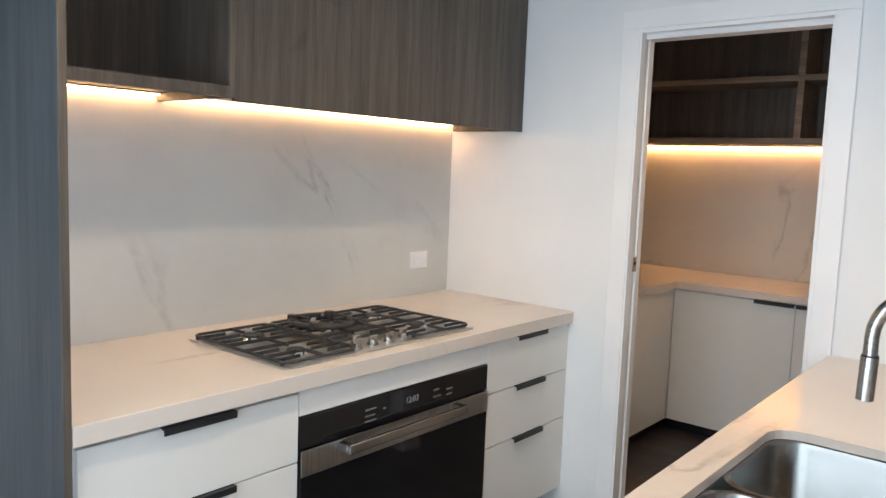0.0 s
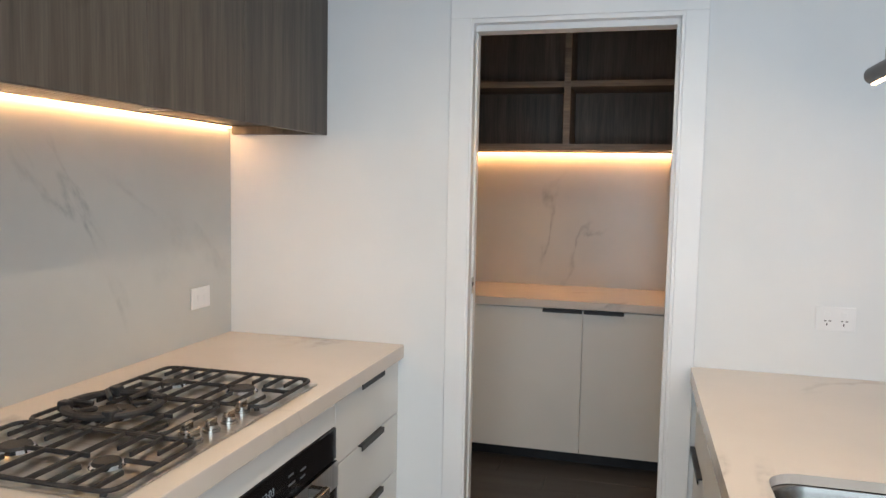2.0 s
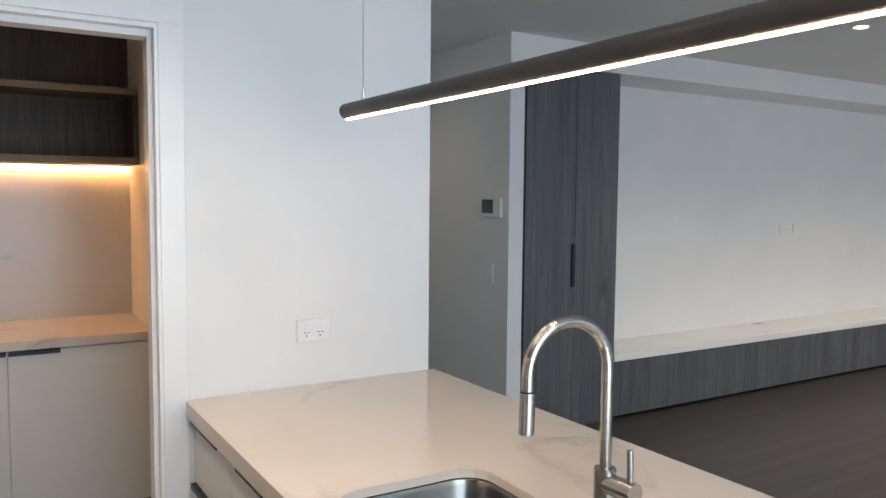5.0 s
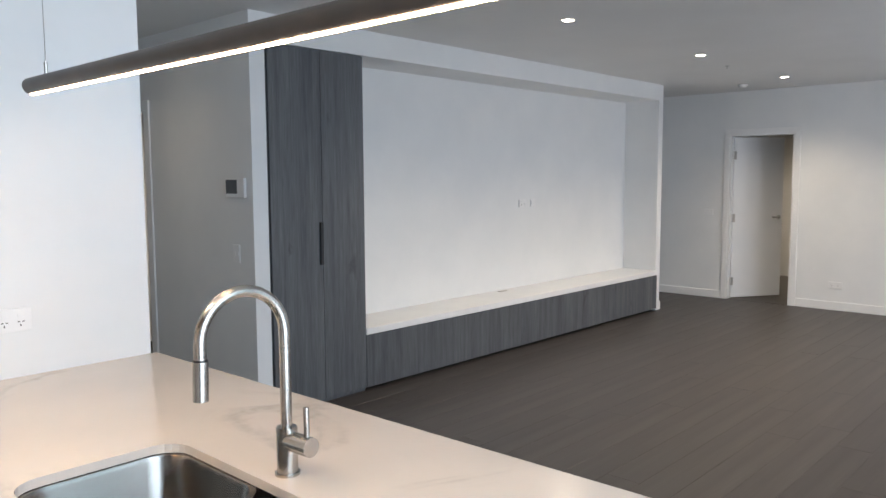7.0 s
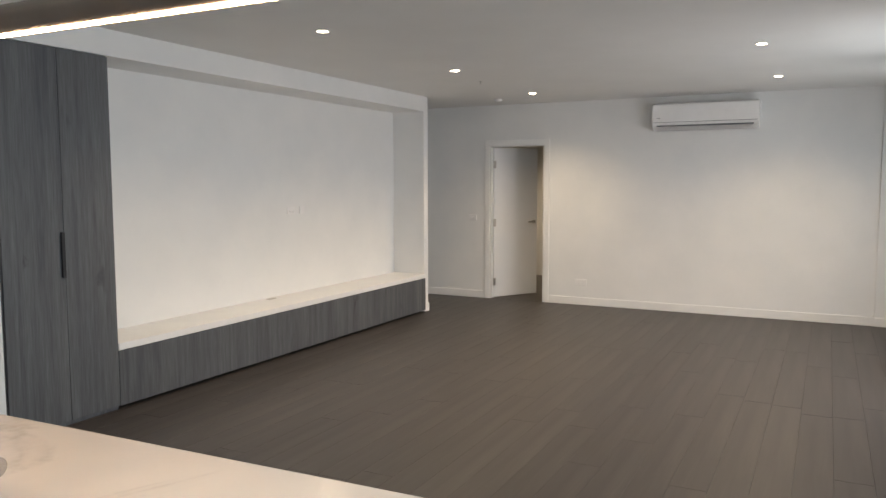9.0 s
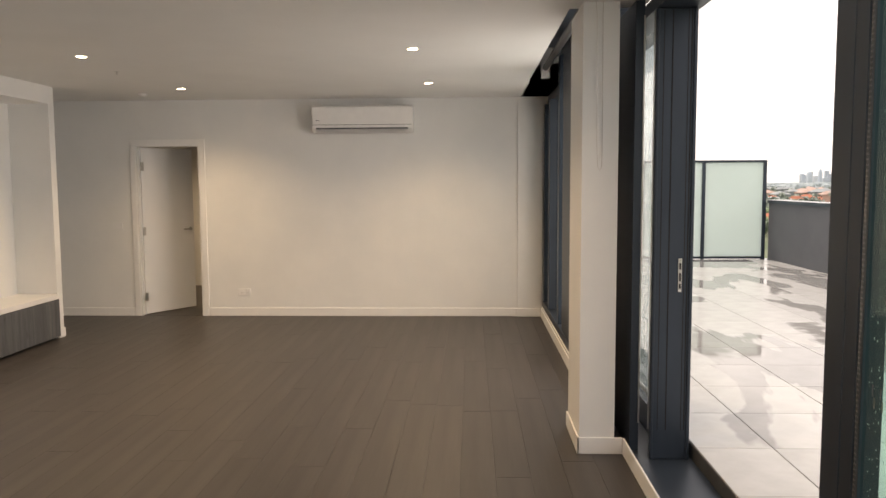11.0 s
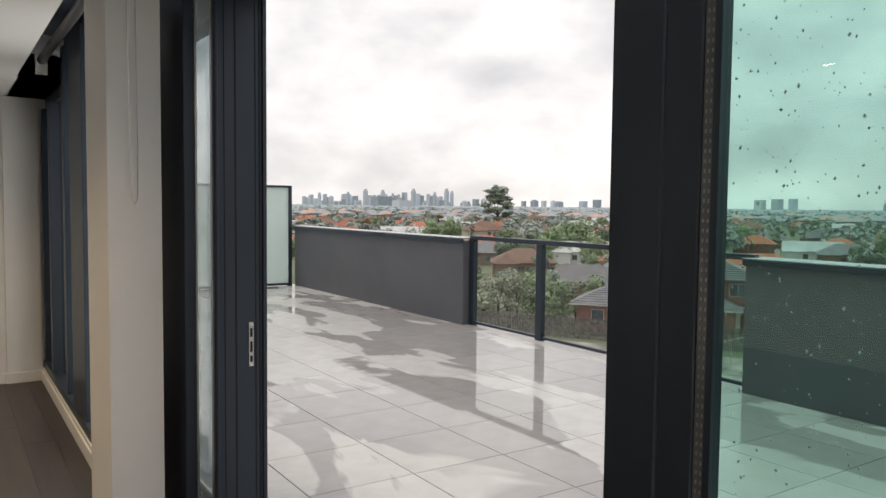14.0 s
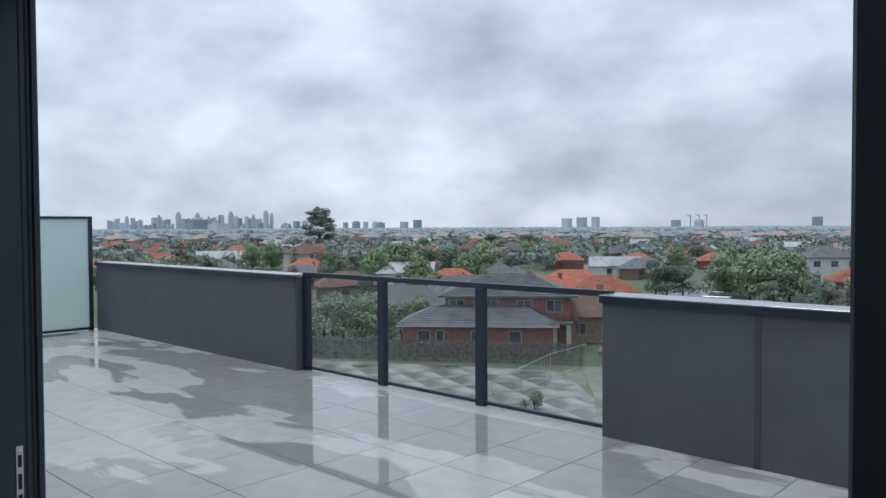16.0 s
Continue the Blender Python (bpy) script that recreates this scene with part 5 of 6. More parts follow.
def window_unit(parent, x, y, z, w, h, face=-1):
    f = part("window", B(x - w / 2, x + w / 2, min(y, y + face * 0.06), max(y, y + face * 0.06), z, z + h), WINFR, parent)
    n = 2 if w > 1.2 else 1
    for k in range(n):
        a = x - w / 2 + 0.06 + k * (w - 0.06) / n
        part("pane", B(a, a + (w - 0.06) / n - 0.06, min(y + face * 0.061, y + face * 0.07), max(y + face * 0.061, y + face * 0.07), z + 0.07, z + h - 0.07), WINGL, f)


brick = thing("brick_house", (0, 0, 0), "two-storey red brick house with grey tiled hip roofs", "house")
part("wall", B(-7.0, 5.8, 0, 5.0, 0, 2.6), BRICK, brick, "red brick lower storey")
part("wall", B(-3.6, 7.4, 2.6, 9.0, 0, 4.85), BRICK, brick, "red brick upper storey")
part("roof", hip_roof(bmesh.new(), -7.0, 5.8, 0, 5.0, 2.62, 1.45, 0.55, 9), SLATE, brick, "grey concrete tile roof")
part("roof", hip_roof(bmesh.new(), -3.6, 7.4, 2.6, 9.0, 4.87, 1.7, 0.6, 11), SLATE, brick, "grey concrete tile roof")
part("gutter", B(-7.55, 6.35, -0.66, -0.56, 2.50, 2.62), WINFR, brick)
for x in (-5.2, -3.8, -0.6, 2.6):
    window_unit(brick, x, 0.0, 1.05, 1.1 if x != -3.8 else 0.7, 1.1)
for x in (-2.6, 0.4, 3.4, 6.0):
    window_unit(brick, x, 2.6, 3.45, 1.4, 1.1)
bm = bmesh.new()
for x in (6.0, 7.2):
    box(bm, x - 0.2, x + 0.2, 1.4, 1.8, 0, 2.5)
part("porch_pier", bm, RENDER, brick, "cream porch piers")
part("porch_roof", B(5.7, 7.6, 1.2, 2.6, 2.5, 2.7), SLATE, brick)
part("vent_pipe", C((-1.0, 2.0, 3.3), (-1.0, 2.0, 4.4), 0.05, 8), STEEL, brick)
hp = away(2.83, 64.5)
brick.matrix_basis = Matrix.Translation((hp.x, hp.y, ZG)) @ Matrix.Rotation(AXIS - radians(2.83) - radians(90) - radians(3), 4, "Z") @ Matrix.Rotation(radians(180), 4, "Z") @ Matrix.Rotation(radians(180), 4, "Z")


def make_house(kind, w, d, h, wall_m, roof_m, gable, windows, label, storeys=1):
    t = thing("house", (0, 0, 0), label, "house", "suburban houses")
    part("wall", B(-w / 2, w / 2, -d / 2, d / 2, 0, h), wall_m, t)
    f = gable_roof if gable else hip_roof
    part("roof", f(bmesh.new(), -w / 2, w / 2, -d / 2, d / 2, h + 0.01, 1.9 + 0.12 * d / 2), roof_m, t)
    if w > 11:
        part("wall", B(-w / 2 + 0.5, -w / 2 + 5.5, -d / 2 - 2.5, -d / 2, 0, h - 0.1), wall_m, t)
        part("roof", hip_roof(bmesh.new(), -w / 2 + 0.5, -w / 2 + 5.5, -d / 2 - 2.5, -d / 2 + 3, h - 0.08, 1.7), roof_m, t)
    if windows:
        for s in range(storeys):
            for k in range(3):
                x = -w / 2 + 6.3 + (w - 7.3) * k / 2 if w > 11 else -w / 2 + 1.5 + (w - 3) * k / 2
                window_unit(t, x, -d / 2, 0.9 + 2.7 * s, 1.5, 1.3)
        part("chimney", B(w * 0.18, w * 0.18 + 0.7, 0.6, 1.3, h + 0.6, h + 3.0), wall_m, t)
    return t


variants = [
    make_house(0, 14, 10, 2.8, BRICK, TERRA, False, True, "brick house with a terracotta tiled hip roof"),
    make_house(1, 13, 9, 2.8, RENDER, TERRA, False, True, "cream house with an orange tiled roof"),
    make_house(2, 15, 9, 2.8, BRICK2, SLATE, False, True, "brown brick house with a grey tiled roof"),
    make_house(3, 12, 10, 5.4, RENDER, BROWNR, False, True, "two-storey cream house with a brown tiled roof", 2),
    make_house(4, 16, 8, 2.9, WHITEW, PALER, True, True, "white house with a pale metal gable roof"),
    make_house(5, 10.5, 9, 5.5, WHITEW, SLATE, False, True, "two-storey white house with a grey roof", 2),
    make_house(6, 14, 10, 2.8, BRICK2, BROWNR, False, True, "brown brick house with a brown tiled roof"),
]
rngh = random.Random(21)
used = [(2.83, 68, 12)]
spots = []
# single houses that stand out in the view
for b, d, v, r in ((9.8, 76, 6, 10), (5.2, 92, 0, 20), (7.4, 104, 0, -15), (9.4, 112, 1, 12), (1.5, 98, 2, 10), (11.6, 106, 1, 5), (14.6, 165, 2, 4), (-10.5, 190, 3, 12), (-16.5, 215, 4, 0), (-21, 300, 0, 10), (12.5, 172, 4, 0), (26.6, 160, 5, 20), (28.6, 138, 0, 10), (19.6, 205, 0, 4), (-3, 88, 2, -8), (-7.5, 118, 6, 4), (31, 120, 6, -10)):
    spots.append((b, d, v, r))
    used.append((b, d, 10))
for d in list(range(118, 420, 27)) + [450, 490, 540]:
    step = 20 if d < 420 else 34
    b = -40.0
    while b < 36:
        b += math.degrees(step / d) * rngh.uniform(0.85, 1.5)
        dd = d + rngh.uniform(-6, 6)
        if any(abs(dd - u[1]) < 16 and abs(math.radians(b - u[0])) * dd < 15 for u in used):
            continue
        if rngh.random() < 0.25:
            continue
        if 14.5 < b < 40 and dd < 190:
            continue
        v = rngh.choices(range(7), (5, 3, 6, 2, 3, 2, 4))[0]
        spots.append((b, dd, v, rngh.choice((0, 0, 90, 8, -12, 15)) + rngh.uniform(-5, 5)))
placed = set()
for b, d, v, r in spots[:270]:
    p = away(b, d)
    m = Matrix.Translation((p.x, p.y, ZG)) @ Matrix.Rotation(AXIS - radians(b) - radians(90) + radians(r), 4, "Z") @ Matrix.Diagonal((0.82, 0.82, 0.9, 1))
    if v not in placed:
        placed.add(v)
        variants[v].matrix_basis = m
    else:
        copy_thing(variants[v], m)


# ---- trees ----
def leaf_crown(bm, blobs, count, size, rng):
    """Many small leaf sprays scattered through the shells of uneven clumps."""
    for cx, cy, cz, rx, rz in blobs:
        for k in range(int(count * rx * rx)):
            u = Vector((rng.gauss(0, 1), rng.gauss(0, 1), rng.gauss(0, 1))).normalized()
            rad = rng.uniform(0.45, 1.06)
            p = Vector((cx + u.x * rx * rad, cy + u.y * rx * rad, cz + u.z * rz * rad))
            nrm = (u * 1.5 + Vector((rng.uniform(-1, 1), rng.uniform(-1, 1), rng.uniform(-0.3, 1.1)))).normalized()
            t = nrm.orthogonal().normalized()
            t.rotate(Matrix.Rotation(rng.uniform(0, 6.28), 3, nrm))
            s = nrm.cross(t)
            w = size * rng.uniform(0.6, 1.4)
            vs = [bm.verts.new(p + t * w * a + s * w * c + nrm * e) for a, c, e in ((-1, -0.25, -0.12 * w), (0.1, -0.7, 0.0), (1, 0.1, -0.15 * w), (0.0, 0.65, 0.1 * w))]
            bm.faces.new(vs)


def make_tree(name, h, blobs, count, size, leaf, label, seed, trunk_r=0.22):
    rng = random.Random(seed)
    t = thing(name, (0, 0, 0), label, "tree", "suburban trees")
    bm = bmesh.new()
    cyl(bm, (0, 0, -0.2), (0.1, 0.05, h * 0.45), trunk_r, 9, trunk_r * 0.6)
    for cx, cy, cz, rx, rz in blobs[:7]:
        cyl(bm, (0.05, 0.02, h * 0.3), (cx * 0.8, cy * 0.8, cz), trunk_r * 0.45, 6, 0.03)
    part("trunk", bm, BARK, t)
    bm = bmesh.new()
    leaf_crown(bm, blobs, count, size, rng)
    part("crown", bm, leaf, t, kind="stuff")
    return t


def clumps(seed, n, spread, z0, z1, r0, r1):
    rng = random.Random(seed)
    out = []
    for k in range(n):
        a = rng.uniform(0, 6.28)
        f = rng.random()
        q = spread * math.sqrt(rng.random()) * (1 - 0.55 * f)
        r = rng.uniform(r0, r1)
        out.append((q * math.cos(a), q * math.sin(a), z0 + (z1 - z0) * f, r, r * rng.uniform(0.65, 0.9)))
    return out


trees = [
    make_tree("tree", 9, clumps(1, 22, 3.5, 1.9, 7.5, 1.3, 2.1), 52, 0.26, LEAF[0], "broad tree with fresh green leaves", 1),
    make_tree("tree", 7, clumps(2, 15, 2.7, 1.9, 5.8, 1.0, 1.8), 58, 0.23, LEAF[1], "dense dark green garden tree", 2),
    make_tree("tree", 8, clumps(3, 13, 2.7, 2.8, 7.0, 0.8, 1.5), 50, 0.22, LEAF[2], "olive green gum tree with an open crown", 3),
    make_tree("tree", 5, clumps(4, 11, 1.9, 1.1, 3.7, 0.9, 1.4), 62, 0.2, LEAF[2], "low rounded garden shrub tree", 4),
    make_tree("tree", 6, clumps(5, 10, 2.0, 2.2, 5.2, 0.8, 1.4), 50, 0.2, LEAF[3], "small tree with yellow autumn leaves", 5),
    make_tree("cypress_tree", 10, [(0, 0, 1.2 + 0.9 * k, 1.25 - 0.11 * k, 0.9) for k in range(10)], 90, 0.19, LEAF[1], "slim dark green cypress tree", 6, 0.18),
]
first = set()


def plant(v, b, d, s=1.0, rot=0.0, z=ZG):
    p = away(b, d, z)
    m = Matrix.Translation(p) @ Matrix.Rotation(rot, 4, "Z") @ Matrix.Diagonal((s, s, s, 1))
    if v not in first:
        first.add(v)
        trees[v].matrix_basis = m
        return
    c = copy_thing(trees[v], Matrix.Identity(4))
    c.matrix_basis = m


rngt = random.Random(8)
for v, b, d, s in ((0, 20.1, 126, 0.84), (0, 21.8, 121, 0.86), (0, 23.3, 119, 0.84), (0, 24.3, 122, 0.84), (0, 22.4, 136, 0.9), (0, 20.6, 146, 0.9), (1, 16.2, 118, 0.78), (1, 17.3, 119, 0.76), (1, 15.4, 120, 0.7), (3, 26.6, 106, 0.95), (3, 28.2, 112, 1.0), (2, 23.0, 106, 0.5), (3, 30, 104, 0.9), (1, 29.5, 128, 0.9), (5, -11.4, 175, 0.95), (1, -9.3, 180, 0.7),
                   (2, -9.2, 68, 0.6), (2, -7.8, 70, 0.62), (0, -6.4, 73, 0.55), (0, -5.0, 69.5, 0.5), (3, -10.5, 67.5, 0.75), (2, -3.4, 72, 0.5), (0, -1.8, 76, 0.48), (3, -13, 72, 0.9), (2, -15, 78, 0.8), (1, -5.6, 80, 0.62), (1, -8.6, 78, 0.66), (2, -11.8, 80, 0.75), (3, 6.6, 45.5, 0.26), (3, 5.9, 44.6, 0.2), (3, 12.2, 62, 0.5),
                   (4, -19.5, 240, 1.2), (4, -14, 330, 1.3), (1, 0.2, 150, 1.1), (1, -1.4, 158, 1.0), (0, -3.2, 150, 1.0), (0, 1.6, 138, 0.8), (2, 3.8, 150, 0.9), (1, 6.0, 300, 1.2), (1, 3.4, 330, 1.2), (3, -24, 170, 1.4), (3, -17.5, 160, 1.3), (0, -5.4, 146, 0.85), (0, -13.0, 205, 0.9), (0, -14.4, 210, 0.85), (1, -6.8, 168, 0.8), (0, 3.0, 160, 0.95), (3, -0.6, 112, 1.0), (3, 1.2, 116, 0.9), (0, -2.2, 128, 0.75)):
    plant(v, b, d, s, rngt.uniform(0, 6))
for k in range(250):
    d = 100 * (4.0 ** rngt.random())
    b = rngt.uniform(-38, 34)
    if d < 150 and (abs(b - 4) < 9.5 or 13.5 < b < 24):
        continue
    if any(abs(d - q[1]) < 7 and abs(radians(b - q[0])) * d < 8 for q in spots):
        continue
    plant(rngt.choices(range(6), (6, 6, 5, 3, 0.4, 0.5))[0], b, d, rngt.uniform(0.45, 0.85), rngt.uniform(0, 6))

# the tall dark pine over the roofs: a bare trunk under spreading cloud-like tiers
rngp = random.Random(12)
pine_b = [(4.6 * math.cos(2.4 * k) * (1 - 0.05 * k), 4.6 * math.sin(2.4 * k) * (1 - 0.05 * k), 10.5 + 1.0 * k, rngp.uniform(2.0, 3.2), rngp.uniform(1.2, 1.8)) for k in range(13)]
pine_b += [(0.4 * k - 1, 0.5, 17 + 1.6 * k, 3.0 - 0.3 * k, 1.7) for k in range(5)]
pine_b += [(rngp.uniform(-5, 5), rngp.uniform(-5, 5), rngp.uniform(4, 9), rngp.uniform(1.5, 2.4), 1.3) for k in range(5)]
pine = make_tree("pine_tree", 26, pine_b, 34, 0.42, LEAF[1], "tall dark spreading pine standing above the roofs", 9, 0.55)
pine.matrix_basis = Matrix.Translation(away(-9.5, 350)) @ Matrix.Diagonal((1.4, 1.4, 0.82, 1))

# far woods and roofs, countless, in colours that carry the distance haze
bm = bmesh.new()
far = bmesh.new()
rngw = random.Random(17)


def lump(bm, p, r, h, rng):
    n = 7
    a = [bm.verts.new((p.x + r * rng.uniform(0.7, 1.2) * math.cos(6.283 * k / n), p.y + r * rng.uniform(0.7, 1.2) * math.sin(6.283 * k / n), ZG - 0.05)) for k in range(n)]
    c = [bm.verts.new((v.co.x * 0.25 + p.x * 0.75 + rng.uniform(-0.3, 0.3) * r + (v.co.x - p.x) * 0.5, v.co.y * 0.25 + p.y * 0.75 + (v.co.y - p.y) * 0.5, ZG + h * rng.uniform(0.55, 0.9))) for v in a]
    top = bm.verts.new((p.x, p.y, ZG + h))
    skin(bm, a, c)
    for k in range(n):
        bm.faces.new((c[k], c[(k + 1) % n], top))


for k in range(1500):
    d = 190 * (7.2 ** rngw.random())
    p = away(rngw.uniform(-40, 36), d)
    r, h = rngw.uniform(2.0, 4.0), rngw.uniform(3.0, 6.2)
    if any(abs(d - q[1]) < 9 and (p - away(q[0], q[1])).length < 10 for q in spots):
        continue
    for j in range(3):
        leaf_crown(bm, [(p.x + rngw.uniform(-0.6, 0.6) * r, p.y + rngw.uniform(-0.6, 0.6) * r, ZG + h * rngw.uniform(0.35, 0.8), r * 0.8, h * 0.3)], 34 / (r * r), 0.62 + d / 1500, rngw)
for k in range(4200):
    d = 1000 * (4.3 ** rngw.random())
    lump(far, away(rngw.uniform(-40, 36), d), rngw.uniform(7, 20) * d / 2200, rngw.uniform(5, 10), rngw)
tagged(new("woods", finish("woods", bm, FARLEAF)), "massed trees among far suburbs, haze put into their grey-green", "trees", kind="stuff")
tagged(new("hazy_woods", finish("hazy_woods", far, HAZY)), "tree line along the horizon, haze painted into its blue-grey", "trees", kind="stuff")
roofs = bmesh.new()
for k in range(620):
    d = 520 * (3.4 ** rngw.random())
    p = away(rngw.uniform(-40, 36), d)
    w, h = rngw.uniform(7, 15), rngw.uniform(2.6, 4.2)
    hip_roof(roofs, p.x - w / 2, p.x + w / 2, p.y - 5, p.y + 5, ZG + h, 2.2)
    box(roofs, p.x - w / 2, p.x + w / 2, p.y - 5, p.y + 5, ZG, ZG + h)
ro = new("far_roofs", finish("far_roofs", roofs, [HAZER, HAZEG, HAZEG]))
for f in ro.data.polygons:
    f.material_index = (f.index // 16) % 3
tagged(ro, "countless small terracotta and grey roofs far off, haze painted in", "roofs", kind="stuff")


# ---- skyline ----
def tower(b, d, w, h, m, label="office tower in the far city skyline, haze painted into its grey-blue", setback=True):
    p = away(b, d)
    t = thing("tower", (p.x, p.y, ZG), label, "tower", "city skyline")
    part("shaft", B(p.x - w / 2, p.x + w / 2, p.y - w / 2, p.y + w / 2, ZG - 0.04, ZG + h * (0.88 if setback else 1)), m, t)
    if setback:
        part("crown", B(p.x - w * 0.32, p.x + w * 0.32, p.y - w * 0.32, p.y + w * 0.32, ZG + h * 0.88, ZG + h), m, t)


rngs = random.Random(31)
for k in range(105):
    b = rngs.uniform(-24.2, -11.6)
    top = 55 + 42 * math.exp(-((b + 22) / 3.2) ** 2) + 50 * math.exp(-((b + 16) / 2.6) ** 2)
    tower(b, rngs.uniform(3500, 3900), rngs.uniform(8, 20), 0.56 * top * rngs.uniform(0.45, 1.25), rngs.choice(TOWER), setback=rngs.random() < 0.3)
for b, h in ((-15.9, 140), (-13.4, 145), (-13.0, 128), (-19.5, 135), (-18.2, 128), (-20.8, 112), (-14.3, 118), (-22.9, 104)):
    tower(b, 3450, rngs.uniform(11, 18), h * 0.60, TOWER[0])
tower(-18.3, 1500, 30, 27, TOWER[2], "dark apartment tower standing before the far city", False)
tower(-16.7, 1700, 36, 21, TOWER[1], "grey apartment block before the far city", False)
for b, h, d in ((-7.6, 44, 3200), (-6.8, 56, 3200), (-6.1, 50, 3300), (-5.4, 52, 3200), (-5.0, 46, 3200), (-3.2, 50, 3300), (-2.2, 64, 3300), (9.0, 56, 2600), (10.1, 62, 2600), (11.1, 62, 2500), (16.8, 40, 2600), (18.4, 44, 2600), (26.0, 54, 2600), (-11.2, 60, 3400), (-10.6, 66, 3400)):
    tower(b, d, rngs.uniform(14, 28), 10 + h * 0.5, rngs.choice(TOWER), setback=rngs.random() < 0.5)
for b in (17.8, 18.4, 18.9):
    p = away(b, 2700)
    t = thing("tower_crane", (p.x, p.y, ZG), "thin tower crane on the horizon, in a haze-painted tone", "crane", "horizon cranes")
    part("mast", B(p.x - 1.2, p.x + 1.2, p.y - 1.2, p.y + 1.2, ZG - 0.04, ZG + 48), TOWER[2], t)
    part("jib", C((p.x, p.y, ZG + 42), (p.x + 9, p.y + 9, ZG + 50), 1.0, 6), TOWER[2], t)


# ---- parked cars ----
def car(b, d, rot):
    p = away(b, d)
    t = thing("parked_car", (0, 0, 0), "small silver hatchback parked on the street", "car", "parked cars")
    part("body", B(-2.0, 2.0, -0.85, 0.85, 0.28, 0.86, 0.16, 3), CARP, t)
    bm = box(bmesh.new(), -1.5, 0.9, -0.74, 0.74, 0.86, 1.42, 0.0)
    for v in bm.verts:
        if v.co.z > 1.2:
            v.co.x *= 0.72
            v.co.y *= 0.86
    part("cabin", bm, WINGL, t, "dark glazed cabin")
    part("roof", B(-1.0, 0.6, -0.62, 0.62, 1.40, 1.46, 0.02), CARP, t)
    for x in (-1.25, 1.25):
        for y in (-0.8, 0.8):
            w = part("wheel", C((x, y - 0.1, 0.31), (x, y + 0.1, 0.31), 0.31, 18), IRON, t, "black tyre")
            part("rim", C((x, y - 0.106, 0.31), (x, y + 0.106, 0.31), 0.19, 14), CHROME, w)
    t.matrix_basis = Matrix.Translation((p.x, p.y, ZG + 0.012)) @ Matrix.Rotation(rot, 4, "Z")


car(19.6, 116, AXIS + 1.0)
car(22.6, 104, AXIS + 0.4)


# ---- concrete slabs of the yard ----
SLAB = two_tone("wet_concrete_slab", (0.08, 0.08, 0.068), (0.42, 0.41, 0.365), 0.28, 0.0, detail=12, vary=0.07, rough2=0.75)
slab_me = finish("slab", B(-1.46, 1.46, -1.16, 1.16, 0.0, 0.014, 0.006), SLAB)
rngl = random.Random(44)
far_edge = ((-30, 73), (-14, 65), (-2, 59.5), (8, 57), (12.5, 44), (20, 30))
turn = AXIS + radians(24)
u, v = Vector((math.cos(turn), math.sin(turn))), Vector((-math.sin(turn), math.cos(turn)))
count = 0
for i in range(-14, 15):
    for j in range(-16, 17):
        c = away(-3, 52).xy + u * (i * 3.0) + v * (j * 2.4)
        d = c - EYE.xy
        b = -math.degrees(math.atan2(d.y, d.x) - AXIS)
        lim = np.interp(b, [e[0] for e in far_edge], [e[1] for e in far_edge]) - 2.0
        if -24 < b < 12 and 34 < d.length < lim and count < 290 and rngl.random() > 0.06:
            count += 1
            o = new("slab", slab_me)
            o.parent = lot
            o.matrix_basis = Matrix.Translation((c.x, c.y, ZG + 0.001)) @ Matrix.Rotation(turn + rngl.uniform(-0.01, 0.01), 4, "Z")

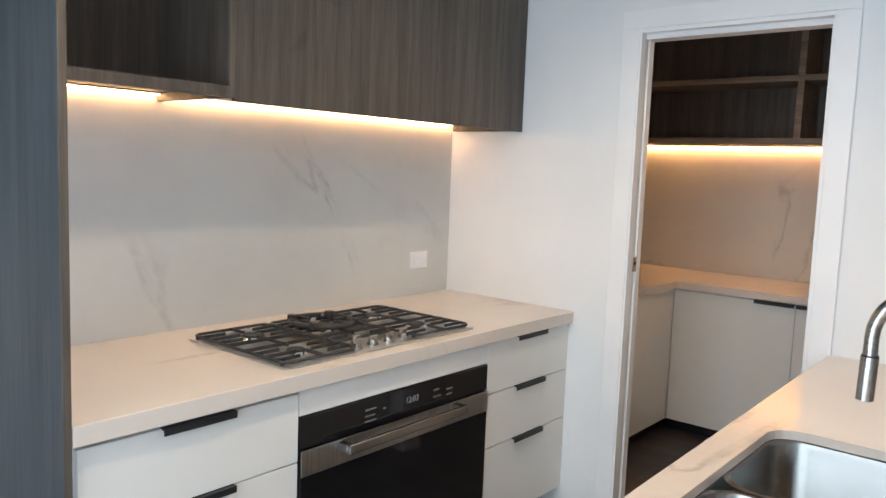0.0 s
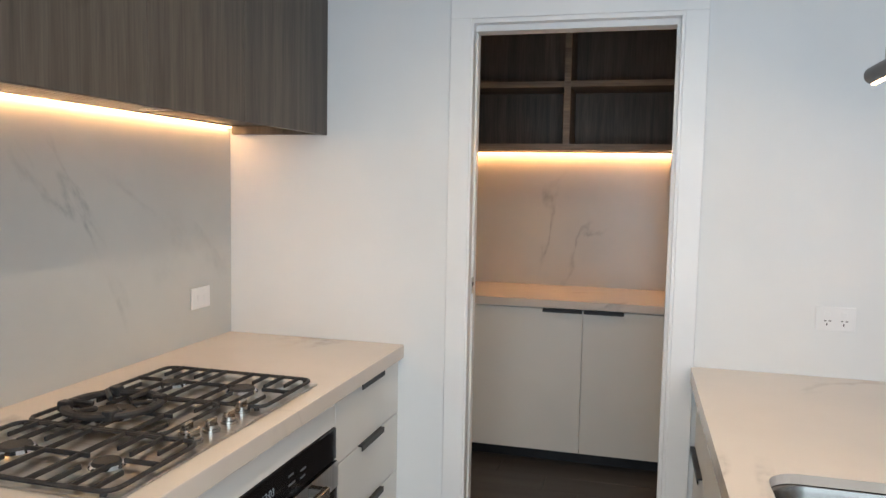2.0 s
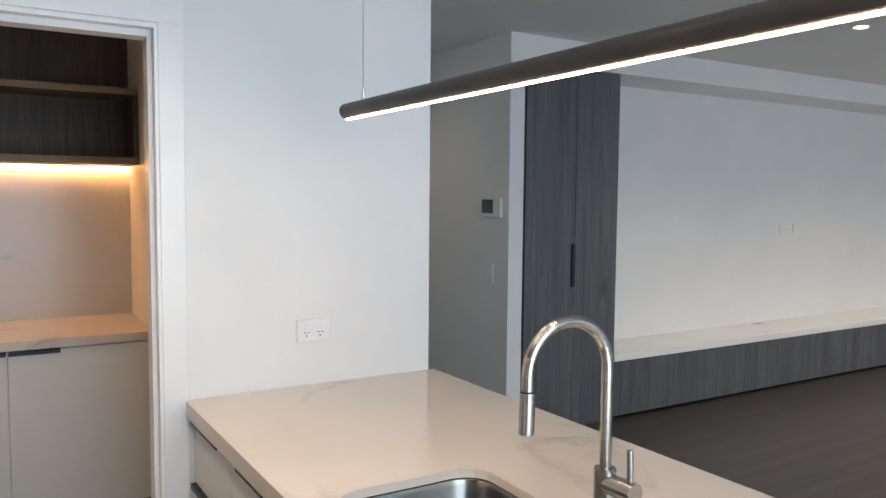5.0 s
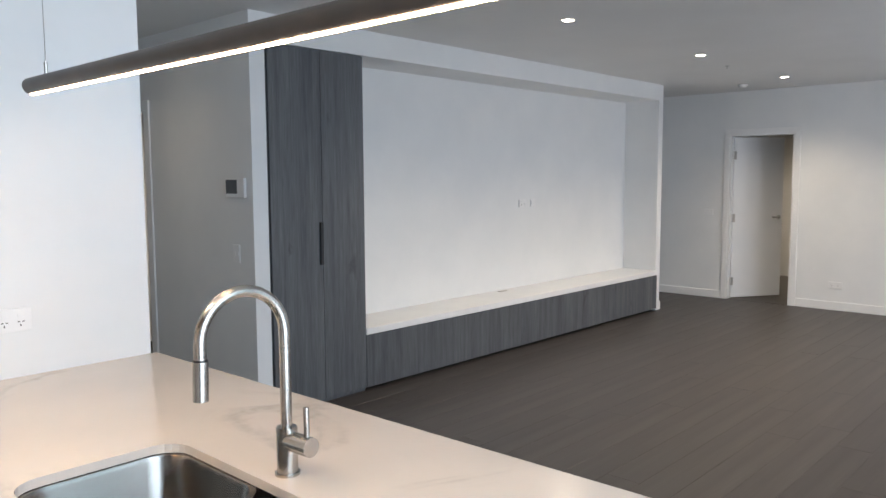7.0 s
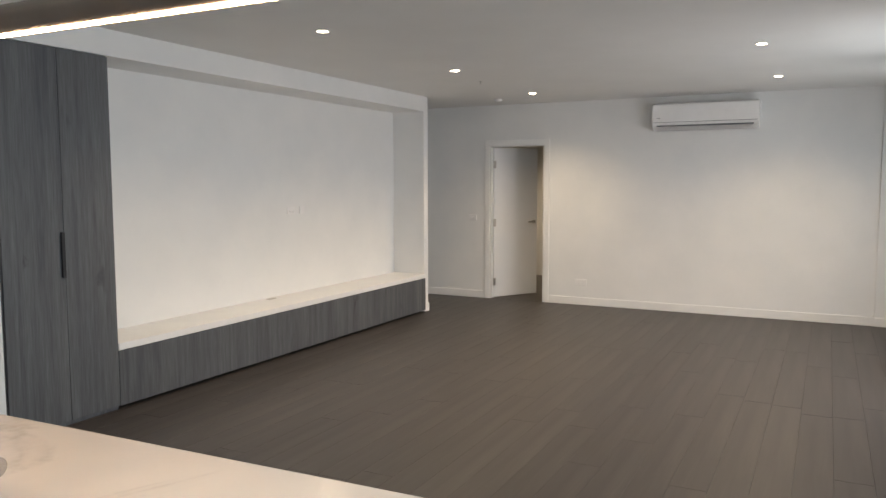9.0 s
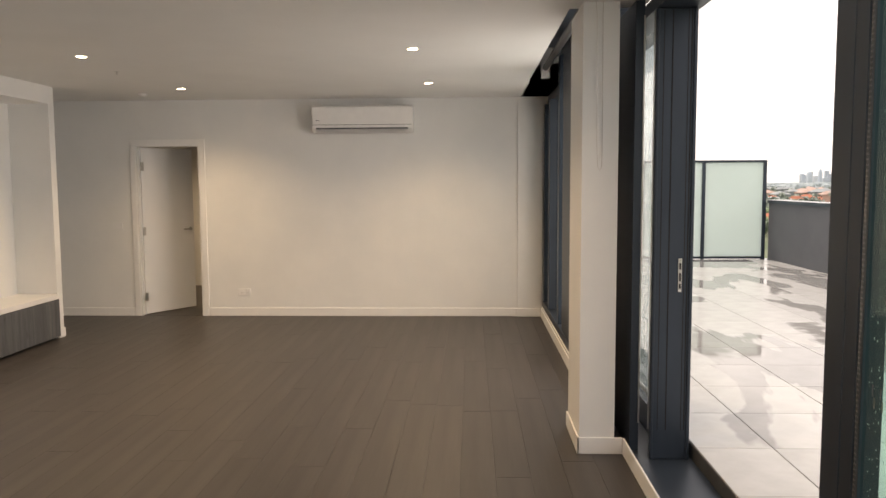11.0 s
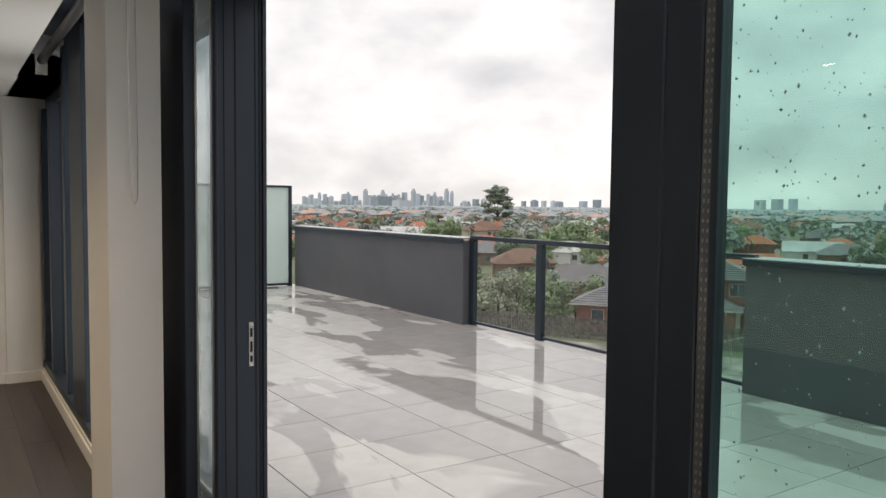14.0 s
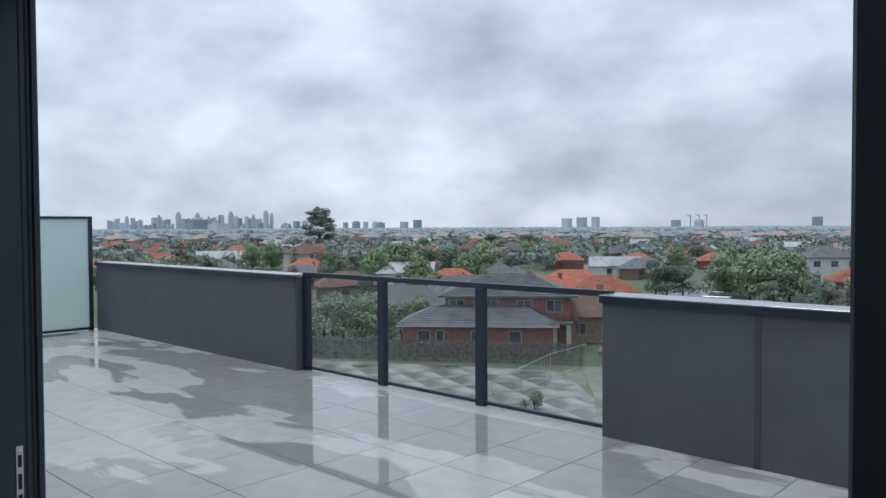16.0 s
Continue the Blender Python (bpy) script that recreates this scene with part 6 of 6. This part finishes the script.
# ---- floor pieces, last ----
TS = 0.6465
tile_cache = {}
x_lines = [6.565 + TS * k for k in range(-13, 17)]
y_lines = [-5.175 + TS * k for k in range(-6, 3)]
for i in range(len(x_lines) - 1):
    for j in range(len(y_lines) - 1):
        x0, x1 = max(x_lines[i], -2.0), min(x_lines[i + 1], 16.55)
        y0, y1 = max(y_lines[j], -8.74), min(y_lines[j + 1], -4.107)
        if x1 - x0 < 0.05 or y1 - y0 < 0.05:
            continue
        key = (round(x1 - x0, 3), round(y1 - y0, 3))
        if key not in tile_cache:
            w, d = key
            bm = bmesh.new()
            top = loop_at(bm, [(-w / 2 + 0.004, -d / 2 + 0.004), (w / 2 - 0.004, -d / 2 + 0.004), (w / 2 - 0.004, d / 2 - 0.004), (-w / 2 + 0.004, d / 2 - 0.004)], 0.0)
            mid = loop_at(bm, [(-w / 2 + 0.0025, -d / 2 + 0.0025), (w / 2 - 0.0025, -d / 2 + 0.0025), (w / 2 - 0.0025, d / 2 - 0.0025), (-w / 2 + 0.0025, d / 2 - 0.0025)], -0.0015)
            low = loop_at(bm, [(-w / 2 + 0.0025, -d / 2 + 0.0025), (w / 2 - 0.0025, -d / 2 + 0.0025), (w / 2 - 0.0025, d / 2 - 0.0025), (-w / 2 + 0.0025, d / 2 - 0.0025)], -0.0079)
            bm.faces.new(top)
            skin(bm, mid, top)
            skin(bm, low, mid)
            tile_cache[key] = finish("tile", bm, TILE)
        o = new("tile", tile_cache[key])
        o.parent = balcony
        o.location = ((x0 + x1) / 2, (y0 + y1) / 2, ZB + 0.0)

rngp = random.Random(11)
plank_cache = {}
PW = 0.19
row = 0
y = -3.76
while y < 2.6:
    x = -rngp.uniform(0, 1.6)
    while x < 10.754:
        ln = rngp.choice((1.2, 1.5, 1.9, 1.9, 2.2))
        x0, x1 = max(x, 0.0), min(x + ln, 10.754)
        x += ln
        if x1 - x0 < 0.03:
            continue
        key = round(x1 - x0, 2)
        if key not in plank_cache:
            bm = bmesh.new()
            w = key
            top = loop_at(bm, [(-w / 2 + 0.0016, -PW / 2 + 0.0016), (w / 2 - 0.0016, -PW / 2 + 0.0016), (w / 2 - 0.0016, PW / 2 - 0.0016), (-w / 2 + 0.0016, PW / 2 - 0.0016)], 0.0)
            mid = loop_at(bm, [(-w / 2 + 0.0004, -PW / 2 + 0.0004), (w / 2 - 0.0004, -PW / 2 + 0.0004), (w / 2 - 0.0004, PW / 2 - 0.0004), (-w / 2 + 0.0004, PW / 2 - 0.0004)], -0.0012)
            low = loop_at(bm, [(-w / 2 + 0.0004, -PW / 2 + 0.0004), (w / 2 - 0.0004, -PW / 2 + 0.0004), (w / 2 - 0.0004, PW / 2 - 0.0004), (-w / 2 + 0.0004, PW / 2 - 0.0004)], -0.0075)
            bm.faces.new(top)
            skin(bm, mid, top)
            skin(bm, low, mid)
            plank_cache[key] = finish("plank", bm, PLANK)
        o = new("plank", plank_cache[key])
        o.parent = floor
        o.location = ((x0 + x1) / 2, y + PW / 2, 0.0)
    y += PW
solid("floor_bedroom", B(10.76, 13.6, -0.8, 2.6, -0.007, 0.0), PLANK, "dark timber floor of the bedroom", "floor")
